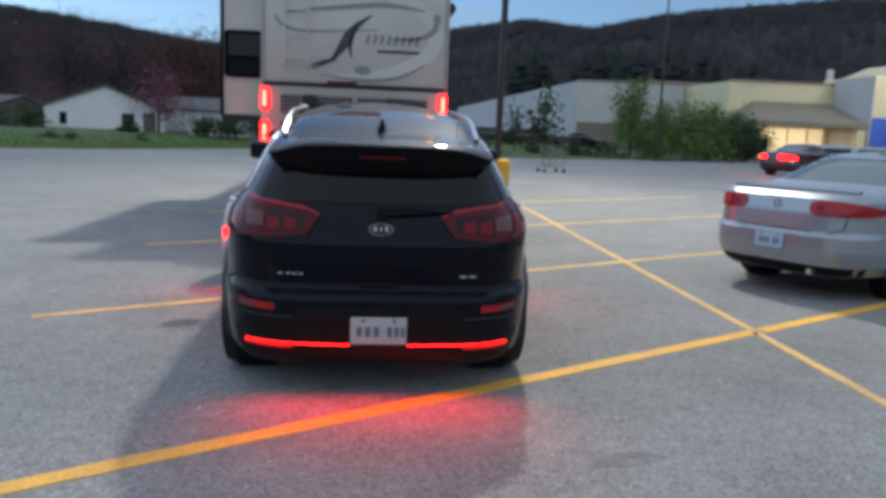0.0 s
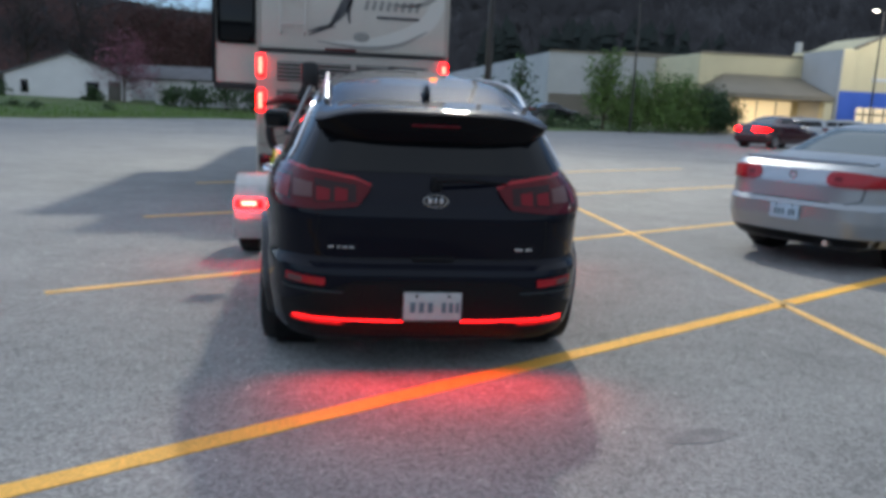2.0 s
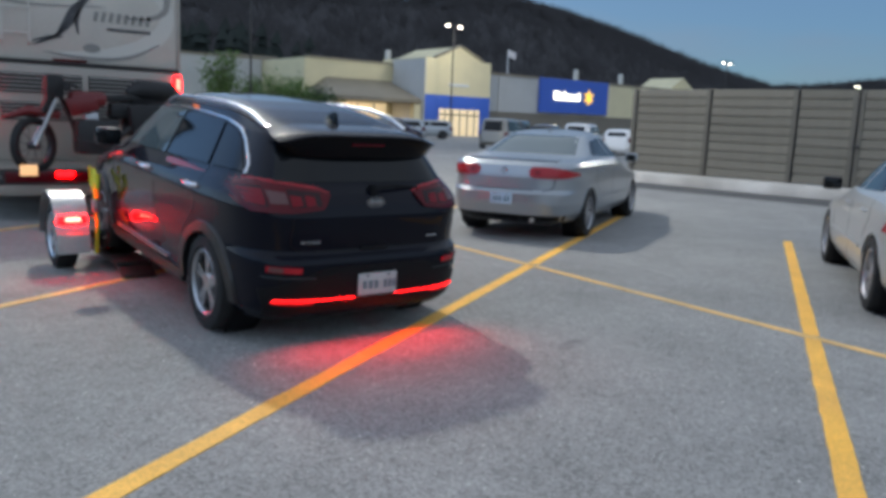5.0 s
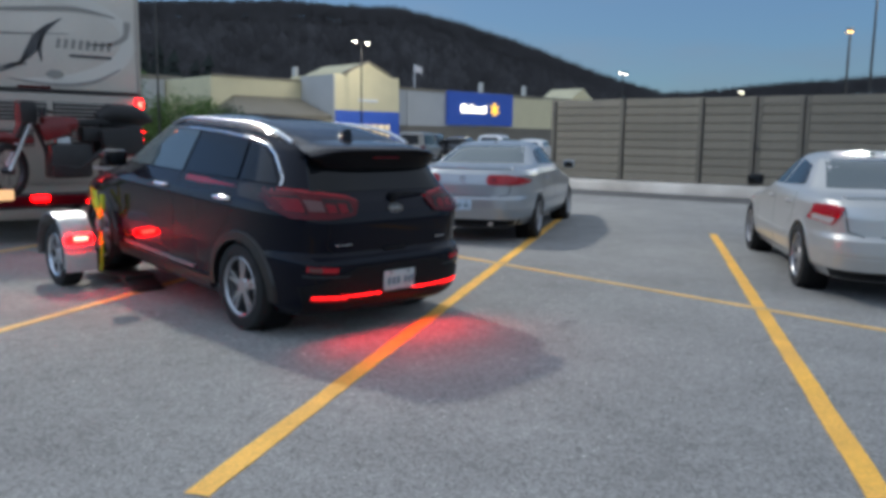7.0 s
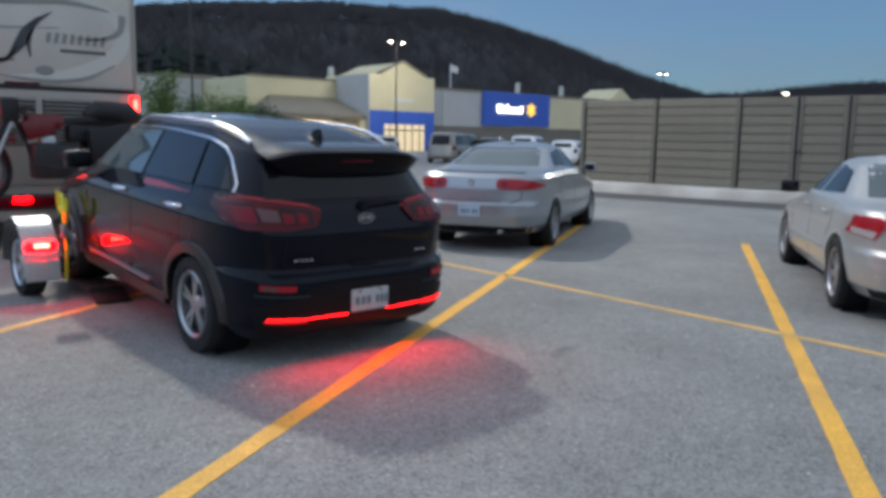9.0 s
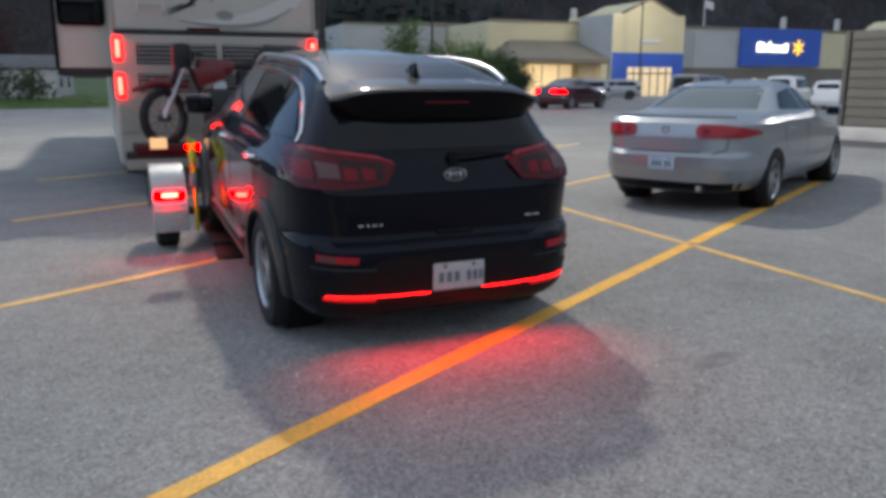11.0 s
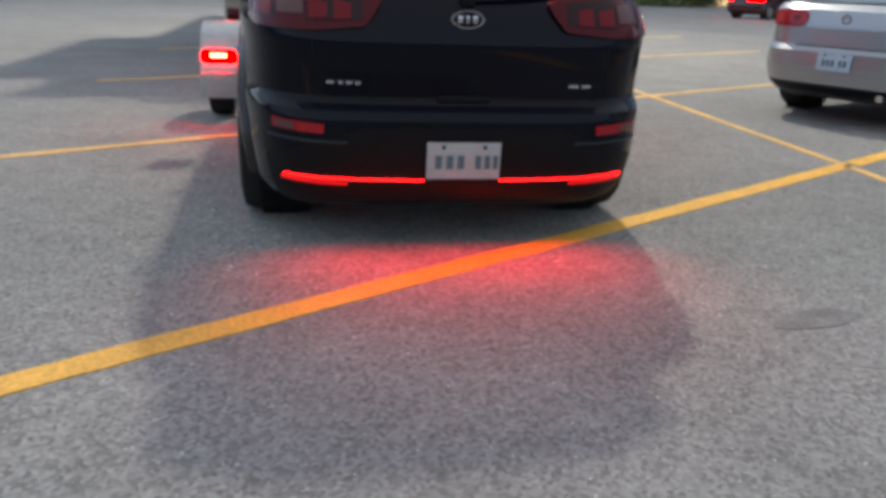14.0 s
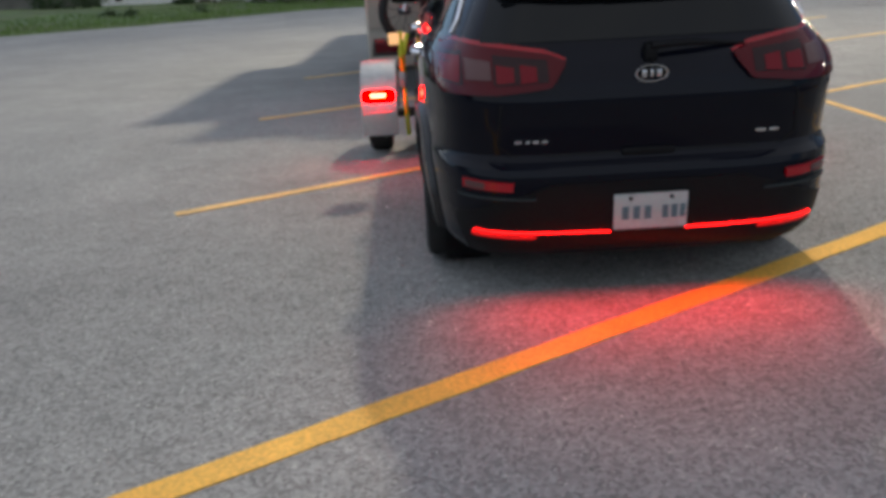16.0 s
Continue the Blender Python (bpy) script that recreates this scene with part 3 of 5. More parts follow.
    for p, q in zip(rows, rows[1:]):
        for k in range(5):
            bm.faces.new((p[k], q[k], q[k + 1], p[k + 1]))
    spoiler = part("spoiler", bm, "black_paint", car)
    bm = bmesh.new()
    rows = [[bm.verts.new(p) for p in ((x * 0.985, 0.196 + bow, z0 - 0.046 - 0.3 * bow), (x * 0.985, 0.205 + bow, z0 - 0.046 - 0.075 * lip), (x * 0.98, 0.235 + bow, z0 - 0.046 - 0.145 * lip), (x * 0.97, 0.275 + bow, z0 - 0.046 - 0.168 * lip), (x * 0.96, 0.36 + bow, z0 - 0.046 - 0.15 * lip))] for x, bow, z0, lip in ends]
    for p, q in zip(rows, rows[1:]):
        for k in range(4):
            bm.faces.new((p[k], q[k], q[k + 1], p[k + 1]))
    part("spoiler_lip", bm, "gloss_trim", spoiler)
    part("brake_lamp", boxed((0, 0.196, 1.372), (0.26, 0.02, 0.014), 0.004), "lens_red", spoiler)
    y0 = body.end(0, 1.09, -1)
    wiper = part("wiper", boxed((0.005, y0 - 0.03, 1.075), (0.055, 0.05, 0.075), 0.015), "trim", car)
    part("arm", tubed([(0.0, y0 - 0.05, 1.10), (0.16, y0 - 0.035, 1.105), (0.39, y0 - 0.005, 1.085)], [0.016, 0.013, 0.006]), "trim", wiper)
    yl = body.end(0, 0.998, -1)
    logo = lathe(bmesh.new(), [(-0.004, 0.066), (0.005, 0.066), (0.005, 0.059), (-0.004, 0.059)], 40)
    ob = part("emblem", logo, "badge", car, "oval silver emblem")
    ob.matrix_basis = Matrix.Translation((0, yl - 0.012, 0.998)) @ Matrix.Rotation(radians(-90), 4, "Z") @ Matrix.Diagonal((1, 1, 0.52, 1))
    part("emblem_field", lathe(bmesh.new(), [(-0.002, 0.060), (0.001, 0.060), (0.001, 0.001)], 32), "gloss_trim", ob)
    for y in (-0.030, 0.0, 0.030):
        part("emblem_bar", boxed((0.003, y, 0), (0.006, 0.013 if y == 0 else 0.020, 0.058), 0.002), "badge", ob)
    for x, w, z in ((-0.535, 0.035, 0.745), (-0.495, 0.022, 0.745), (-0.462, 0.03, 0.745), (-0.428, 0.028, 0.745), (0.46, 0.05, 0.745), (0.515, 0.045, 0.745)):
        part("badge_bar", boxed((x, body.end(x, z, -1) - 0.004, z), (w * 0.85, 0.006, 0.011), 0.002), "badge", car)
    part("tailgate_seam", body.seam("rear", [(-0.60, 0.90), (-0.615, 0.73), (-0.56, 0.685), (0.56, 0.685), (0.615, 0.73), (0.60, 0.90)], 0.009), "trim", car)
    part("tailgate_handle", boxed((0, body.end(0, 0.69, -1) + 0.01, 0.685), (0.22, 0.05, 0.035), 0.012), "trim", car)
    plate_bars(car, body, 0.450, "plate", ((-0.105, 0.035), (-0.058, 0.035), (-0.012, 0.035), (0.06, 0.03), (0.098, 0.03), (0.132, 0.025)))
    fin = bmesh.new()
    zf = body.top(0, 0.74)
    rows = []
    for y, h, w in ((0.64, 0.0, 0.012), (0.66, 0.045, 0.014), (0.68, 0.062, 0.010), (0.72, 0.050, 0.022), (0.78, 0.022, 0.026), (0.83, 0.0, 0.012)):
        rows.append([fin.verts.new(p) for p in ((-w * 1.6, y, zf - 0.01), (-w * 0.5, y, zf + h), (w * 0.5, y, zf + h), (w * 1.6, y, zf - 0.01))])
    for p, q in zip(rows, rows[1:]):
        for k in range(3):
            fin.faces.new((p[k], q[k], q[k + 1], p[k + 1]))
    part("roof_aerial", fin, "gloss_trim", car)
    for y, z in arches:
        for s in (-1, 1):
            wheel(car, s * 0.825, y, z, 0.34, "alloy", 5)
    return car


def sedan(m, label, paint, size, plate="plate_blue", tail="wide", lit=False, group="", fine=True):
    """A four-door saloon. size: length, half width, height."""
    L, W, H = size
    k, v = L / 5.0, H / 1.47
    up = 0.06 if tail == "wide" else 0.02
    body = Body(
        [(0.20 + up, 0.14), (0.30 + up, 0.04), (0.45 + up, 0.0), (0.58 + up, 0.0), (0.63 + up, 0.05), (0.80 + up, 0.06), (0.93 * v + up, 0.10), (0.98 * v + up, 0.16), (1.005 * v + up, 0.40 * k), (1.03 * v + up, 0.85 * k), (1.08 * v + up * 0.7, 1.0 * k), (1.30 * v, 1.45 * k), (1.38 * v, 1.68 * k), (1.42 * v, 1.9 * k), (1.45 * v, 2.2 * k), (1.47 * v, 2.5 * k)],
        [(0.20 + up, L - 0.18), (0.35 + up, L - 0.03), (0.55, L), (0.70, L - 0.06), (0.80 * v, L - 0.3), (0.90 * v, 3.95 * k), (0.98 * v, 3.6 * k), (1.03 * v, 3.45 * k), (1.30 * v, 2.98 * k), (1.40 * v, 2.75 * k), (1.44 * v, 2.62 * k), (1.47 * v, 2.52 * k)],
        [(0.20 + up, W - 0.09), (0.30 + up, W - 0.03), (0.50, W), (0.75, W - 0.01), (0.92 * v + up, W - 0.03), (1.0 * v + up, W - 0.07), (1.03 * v + up, W - 0.10), (1.25 * v, W - 0.23), (1.36 * v, W - 0.31), (1.41 * v, W - 0.38), (1.44 * v, W - 0.47), (1.46 * v, W - 0.66), (1.47 * v, 0.04)],
        5.0,
    )
    r = 0.335
    arches = ((1.08 * k, r), (1.08 * k + 2.94 * k, r))
    car = thing("sedan_car", m, label, "car", group)
    part("body", body.shell(arches, 0.375, 0.03 if fine else 0.05), paint, car, smooth=30)
    part("underbody", boxed((0, L / 2, 0.33), (1.25, L - 0.6, 0.24), 0.05), "black", car)
    for s, kind in ((-1, "left"), (1, "right")):
        for y, z in arches:
            part("wheel_arch", ring_arch(bmesh.new(), body, y, z, 0.375, 0.018, s, 0.004), paint, car)
            part("wheel_liner", lathe(bmesh.new(), [(-0.12, 0.37), (0.08, 0.37), (0.08, 0.05)], 24, (s * (W - 0.2), y, z)), "trim", car)
            wheel(car, s * (W - 0.115), y, z, r, "alloy", 7)
        z0, z1 = 1.045 * v + up * 0.8, 1.365 * v
        part("window", body.patch(kind, [(2.42 * k, z0), (3.32 * k, z0 - 0.01)], [(2.42 * k, z1), (2.72 * k, z1 - 0.01), (3.36 * k, z0)], 14, 5), "glass", car)
        part("window", body.patch(kind, [(1.48 * k, z0 + 0.03), (2.34 * k, z0)], [(1.50 * k, z0 + 0.06), (1.78 * k, z1 - 0.06), (2.34 * k, z1)], 14, 5), "glass", car)
        if fine:
            for pts in ([(2.38 * k, 0.32), (2.38 * k, 1.03 * v)], [(3.42 * k, 0.32), (3.46 * k, 0.98 * v)], [(1.52 * k, 0.62), (1.36 * k, 0.8), (1.44 * k, 1.03 * v)], [(1.6 * k, 0.31), (3.4 * k, 0.31)]):
                part("door_seam", body.seam(kind, pts), "trim", car)
            for y in (1.52 * k, 2.5 * k):
                part("door_handle", tubed([(s * (body.side(y + d, 0.9 * v) + o), y + d, 0.9 * v) for d, o in ((0, 0), (0.02, 0.03), (0.10, 0.038), (0.18, 0.03), (0.2, 0.0))], 0.013), paint, car)
            part("door_trim", body.patch(kind, [(1.62 * k, 0.50), (3.38 * k, 0.50)], [(1.62 * k, 0.535), (3.38 * k, 0.535)], 20, 1, 0.012, 0.02), paint, car)
        mirror = part("mirror", boxed((s * (W + 0.08), 3.22 * k, 1.06 * v), (0.2, 0.11, 0.14), 0.04), "trim" if tail == "corner" else paint, car)
        part("mirror_glass", boxed((s * (W + 0.08), 3.22 * k - 0.057, 1.06 * v), (0.15, 0.006, 0.10), 0.002), "glass", mirror)
        mat = "lit_red" if lit else "lens_bright"
        if tail == "wide":
            lo, hi = [(s * 0.345, 0.905), (s * 0.36, 0.862), (s * 0.41, 0.845), (s * 0.62, 0.842), (s * (W - 0.13), 0.85), (s * (W - 0.06), 0.875)], [(s * 0.345, 0.935), (s * 0.36, 0.978), (s * 0.41, 0.994), (s * 0.62, 0.99), (s * (W - 0.16), 0.965), (s * (W - 0.06), 0.915)]
        else:
            lo, hi = [(s * 0.765, 0.725), (s * (W - 0.035), 0.75)], [(s * 0.69, 0.895), (s * 0.75, 0.925), (s * (W - 0.06), 0.91)]
        lamp = part("tail_lamp", body.patch("rear", lo, hi, 22, 5, 0.014, 0.03), mat, car, "lit red tail lamp" if lit else "red tail lamp")
        if tail == "corner" and fine:
            part("lens", body.patch("rear", [(s * 0.775, 0.735), (s * (W - 0.05), 0.758)], [(s * 0.755, 0.795), (s * (W - 0.05), 0.81)], 8, 2, 0.019, 0.008), "lens_pale", lamp, "clear lower lens")
        if tail == "wide":
            part("lens", body.patch("rear", [(s * 0.42, 0.895), (s * 0.49, 0.893)], [(s * 0.42, 0.945), (s * 0.49, 0.943)], 6, 2, 0.018, 0.008), "lens_mid", lamp)
            part("lens", body.patch("rear", [(s * 0.40, 0.86), (s * (W - 0.16), 0.862)], [(s * 0.40, 0.868), (s * (W - 0.16), 0.870)], 12, 1, 0.018, 0.008), "lens_mid", lamp)
    part("rear_window", body.patch("rear", [(-0.66, 1.06 * v + up), (0.66, 1.06 * v + up)], [(-0.53, 1.38 * v), (0.53, 1.38 * v)], 20, 8), "glass_light", car)
    part("windscreen", body.patch("front", [(-0.64, 1.06 * v), (0.64, 1.06 * v)], [(-0.50, 1.38 * v), (0.50, 1.38 * v)], 20, 8), "glass_light", car)
    part("rear_bumper_lip", body.patch("rear", [(-W + 0.14, 0.205 + up), (W - 0.14, 0.205 + up)], [(-W + 0.08, 0.29 + up), (W - 0.08, 0.29 + up)], 24, 3, 0.01, 0.03), "trim", car)
    if fine:
        part("boot_seam", body.seam("rear", [(-0.70, 0.96 * v + up), (-0.66, 0.66 + up), (-0.55, 0.625 + up), (0.55, 0.625 + up), (0.66, 0.66 + up), (0.70, 0.96 * v + up)], 0.009), "trim", car)
        part("bumper_crease", body.patch("rear", [(-W + 0.10, 0.385 + up), (W - 0.10, 0.385 + up)], [(-W + 0.10, 0.415 + up), (W - 0.10, 0.415 + up)], 24, 1, 0.012, 0.03), paint, car)
        ob = part("emblem", lathe(bmesh.new(), [(-0.005, 0.04), (0.005, 0.04), (0.005, 0.03), (-0.005, 0.03)], 28), "badge", car, "round silver emblem")
        ob.matrix_basis = Matrix.Translation((0, body.end(0, 0.92 * v, -1) - 0.01, 0.92 * v)) @ Matrix.Rotation(radians(-90), 4, "Z")
        spoiler = bmesh.new()
        body.patch("top", [(-0.66, 0.30), (0, 0.235), (0.66, 0.30)], [(-0.66, 0.42), (0, 0.36), (0.66, 0.42)], 20, 3, 0.026, 0.03, spoiler)
        part("boot_lip", spoiler, paint, car)
        plate_bars(car, body, 0.56 if tail == "wide" else 0.80, plate, ((-0.09, 0.03), (-0.05, 0.03), (-0.01, 0.03), (0.06, 0.03), (0.10, 0.03)))
        part("exhaust", tubed([(0.42, 0.04, 0.235 + up), (0.42, 0.3, 0.25 + up)], 0.032, 14), "satin", car, "round exhaust tip")
        part("roof_aerial", boxed((0, 1.95 * k, body.top(0, 1.95 * k) + 0.015), (0.05, 0.12, 0.035), 0.012), paint, car)
    return car


def suv(m, label, paint, size, group, lit=False):
    """A box-shaped car far off in the car park."""
    L, W, H = size
    body = Body(
        [(0.25, 0.10), (0.45, 0.0), (0.65, 0.02), (1.0, 0.06), (H - 0.12, 0.30), (H - 0.05, 0.5), (H, 1.2)],
        [(0.25, L - 0.1), (0.55, L), (0.85, L - 0.15), (1.0, L - 0.95), (1.08, L - 1.2), (H - 0.15, L - 1.85), (H - 0.05, L - 2.1), (H, L - 2.6)],
        [(0.25, W - 0.08), (0.45, W), (0.8, W), (1.02, W - 0.05), (H - 0.15, W - 0.18), (H - 0.06, W - 0.28), (H - 0.02, W - 0.5), (H, 0.1)],
        6.0,
    )
    arches = ((0.95, 0.36), (L - 0.9, 0.36))
    car = thing("parked_car", m, label, "car", group)
    part("body", body.shell(arches, 0.40, 0.06), paint, car, smooth=30)
    part("underbody", boxed((0, L / 2, 0.36), (1.3, L - 0.6, 0.26), 0.05), "black", car)
    z0, z1 = 1.08, H - 0.2
    for s, kind in ((-1, "left"), (1, "right")):
        part("window", body.patch(kind, [(L * 0.46, z0), (L * 0.66, z0)], [(L * 0.46, z1), (L * 0.58, z1)], 8, 3), "glass", car)
        part("window", body.patch(kind, [(0.45, z0), (L * 0.44, z0)], [(0.6, z1), (L * 0.44, z1)], 10, 3), "glass", car)
        part("tail_lamp", body.patch("rear", [(s * (W - 0.24), 0.75), (s * (W - 0.04), 0.75)], [(s * (W - 0.24), 1.02), (s * (W - 0.10), 1.02)], 6, 2, 0.012, 0.02), "lit_red" if lit else "lens_red", car)
        part("head_lamp", body.patch("front", [(s * (W - 0.36), 0.68), (s * (W - 0.05), 0.70)], [(s * (W - 0.36), 0.80), (s * (W - 0.06), 0.82)], 6, 2, 0.012, 0.02), "lens_clear", car)
        for y, z in arches:
            wheel(car, s * (W - 0.12), y, z, 0.36, "dark_alloy", 5)
    part("rear_window", body.patch("rear", [(-W + 0.25, z0), (W - 0.25, z0)], [(-W + 0.32, z1), (W - 0.32, z1)], 10, 3), "glass", car)
    part("windscreen", body.patch("front", [(-W + 0.25, 1.12), (W - 0.25, 1.12)], [(-W + 0.34, H - 0.18), (W - 0.34, H - 0.18)], 10, 3), "glass_light", car)
    return car


# ---- the large structure ----
def ground():
    rings, verts, faces, n = [0, 8, 16, 32, 60, 110, 200, 420, 900, 2500], [(0, 0, 0)], [], 64
    for r in rings[1:]:
        verts += [(r * math.cos(k * math.tau / n), r * math.sin(k * math.tau / n), 0) for k in range(n)]
    for k in range(n):
        faces.append((0, 1 + k, 1 + (k + 1) % n))
    for i in range(len(rings) - 2):
        a, b = 1 + i * n, 1 + (i + 1) * n
        faces += [(a + k, b + k, b + (k + 1) % n, a + (k + 1) % n) for k in range(n)]
    return tagged(raw("ground", verts, faces, "asphalt"), "worn grey asphalt car park surface", "car park", kind="structure")


ground()


def painted_line(a, b, wide, mat="line", label="worn yellow painted parking bay line"):
    """A painted line with slightly ragged edges, a few millimetres thick."""
    a, b = Vector((*a, 0)), Vector((*b, 0))
    d = (b - a).normalized()
    o = Vector((-d.y, d.x, 0))
    n = max(6, int((b - a).length / 0.12))
    rnd = random.Random(int(a.x * 100 + b.y * 10))
    verts, faces = [], []
    for k in range(n + 1):
        p = a + (b - a) * k / n
        for s in (-1, 1):
            q = p + o * s * (wide / 2 + rnd.uniform(-0.004, 0.004))
            verts += [(q.x, q.y, -0.002), (q.x, q.y, 0.005)]
    for k in range(n):
        i = 4 * k
        faces += [(i + 1, i + 3, i + 7, i + 5), (i, i + 1, i + 5, i + 4), (i + 3, i + 2, i + 6, i + 7)]
    return tagged(raw("parking_line", verts, faces, mat), label, "road marking", "bay lines", "structure")


def bay(y_at_zero, k, x0, x1, wide):
    painted_line((x0, y_at_zero + k * x0), (x1, y_at_zero + k * x1), wide, "line" if y_at_zero < 5 else "line_worn")


bay(3.732, 0.590, -2.5, 3.04, 0.118)
bay(3.732, 0.590, 3.13, 8.1, 0.118)
bay(0.495, 0.605, -2.5, 2.93, 0.118)
bay(0.495, 0.605, 3.02, 8.0, 0.118)
bay(7.15, 0.570, -2.57, 3.06, 0.10)
bay(7.15, 0.570, 3.15, 8.2, 0.10)
bay(10.94, 0.5785, -2.72, 3.10, 0.10)
bay(10.94, 0.5785, 3.2, 8.6, 0.10)
bay(14.8, 0.610, -2.74, 3.16, 0.10)
bay(14.8, 0.610, 3.26, 9.0, 0.10)
painted_line((2.86, -2.5), (3.055, 5.52), 0.085, "line_worn")
painted_line((3.056, 5.54), (3.25, 17.6), 0.085, "line_worn")
painted_line((-12.5, 36.5), (-10.2, 38.2), 0.14, "white_line", "faint white painted line")
painted_line((-9.3, 37.0), (-7.0, 38.6), 0.14, "white_line", "faint white painted line")


def stain(x, y, rx, ry, turn, seed):
    rnd = random.Random(seed)
    n = 26
    verts = [(0, 0, 0.003)]
    for k in range(n):
        a = k * math.tau / n
        q = 0.92 + 0.12 * math.sin(2 * a + seed) + 0.06 * math.sin(5 * a + 2 * seed)
        verts.append((rx * q * math.cos(a), ry * q * math.sin(a), 0.0025))
    ob = raw("oil_stain", verts, [(0, 1 + k, 1 + (k + 1) % n) for k in range(n)], "oil")
    ob.matrix_basis = pose(x, y, 0, 0, 0, turn)
    return tagged(ob, "dark oil stain on the asphalt", "stain", "oil stains", "structure")


stain(1.16, 3.09, 0.19, 0.085, 10, 1)
stain(0.49, 3.53, 0.06, 0.035, 20, 2)
stain(-2.75, 8.2, 0.16, 0.10, 20, 3)
stain(-2.35, 8.0, 0.10, 0.06, 50, 4)
stain(1.9, 6.6, 0.15, 0.08, 30, 5)


def grit():
    """Small chips of stone scattered over the asphalt."""
    rnd = random.Random(9)
    verts, faces = [], []
    for i in range(3600):
        x, y, q = (rnd.uniform(-5, 6), rnd.uniform(0.5, 9), rnd.uniform(0.003, 0.009)) if i < 900 else (rnd.uniform(-2.6, 2.4), rnd.uniform(1.2, 5.0), rnd.uniform(0.002, 0.006))
        k = len(verts)
        verts += [(x - q, y - q * 0.6, 0.0), (x + q, y - q * rnd.random(), 0.0), (x + q * rnd.uniform(-0.5, 0.5), y + q, 0.0), (x, y, q * 0.9)]
        faces += [(k, k + 1, k + 3), (k + 1, k + 2, k + 3), (k + 2, k, k + 3)]
    tagged(raw("grit", verts, faces, "grit"), "pale chips of stone on the asphalt", "gravel", kind="stuff")


grit()


def lawn():
    """The grass verge beyond the car park, which rises a little to the houses."""
    edge = [(-130, -20), (-60, 8), (-30, 27), (-19.5, 33.5), (-13.5, 38.5), (-7, 48.5), (0, 49), (12, 50), (22, 57), (33, 68)]
    verts, faces = [], []
    rows = [(0, 0.0), (0.35, 0.10), (6, 0.25), (18, 0.6), (40, 1.0), (80, 2.0)]
    away = Vector((-0.42, 0.9, 0)).normalized()
    for x, y in edge:
        for d, z in rows:
            q = Vector((x, y, 0)) + away * d
            verts.append((q.x, q.y, z + (0.004 if d == 0 else 0)))
    n = len(rows)
    for i in range(len(edge) - 1):
        faces += [(i * n + j, (i + 1) * n + j, (i + 1) * n + j + 1, i * n + j + 1) for j in range(n - 1)]
    tagged(raw("lawn", verts, faces, "grass"), "green mown grass verge beside the car park", "grass", kind="structure")
    rnd = random.Random(5)
    bv, bf = [], []
    for _ in range(9000):
        i = rnd.choice([2, 3, 3, 4, 4, 4, 5, 5, 6])
        u, d = rnd.random(), rnd.random() ** 2 * 12
        a, b = edge[i], edge[i + 1]
        p = Vector((a[0] + (b[0] - a[0]) * u, a[1] + (b[1] - a[1]) * u, 0)) + away * (d + 0.1)
        z = float(np.interp(d, [r[0] for r in rows], [r[1] for r in rows])) - 0.02
        h, w, t = rnd.uniform(0.07, 0.22), 0.03, rnd.uniform(0, math.tau)
        k = len(bv)
        bv += [(p.x - w * math.cos(t), p.y - w * math.sin(t), z), (p.x + w * math.cos(t), p.y + w * math.sin(t), z), (p.x + rnd.uniform(-0.06, 0.06), p.y + rnd.uniform(-0.06, 0.06), z + h)]
        bf.append((k, k + 1, k + 2))
    tagged(raw("grass", bv, bf, "blade"), "tufts of green spring grass", "grass", kind="stuff")


lawn()

# ridge line: bearing from the first eye (degrees to the right of ahead) and height in degrees
RIDGE = [(-180, 4.0), (-90, 4.5), (-50, 5.6), (-30, 6.2), (-23, 6.2), (-18, 5.7), (-12, 5.1), (-9, 5.0), (0, 5.6), (6, 6.6), (11.5, 7.6), (16, 7.2), (20, 8.0), (27, 8.8), (32, 9.05), (36, 8.8), (40, 8.75), (44, 7.75), (48, 6.45), (52, 5.05), (56, 3.8), (59, 2.9), (61, 2.85), (67, 3.4), (73, 4.0), (95, 4.6), (140, 4.0), (180, 4.0)]


def hill_height(bearing, r):
    far = 380.0
    rise = min(max((r - 215.0) / (far - 215.0), 0), 1)
    peak = math.tan(radians(float(np.interp(bearing, [p[0] for p in RIDGE], [p[1] for p in RIDGE])))) * far - 3.0
    roll = 3.0 * noise.noise(Vector((bearing * 0.09, r * 0.013, 0.0)))
    return peak * (rise * rise * (3 - 2 * rise)) * (1 if r <= far else 1 - (r - far) / 400) + roll * rise - 1.0 * (1 - rise)


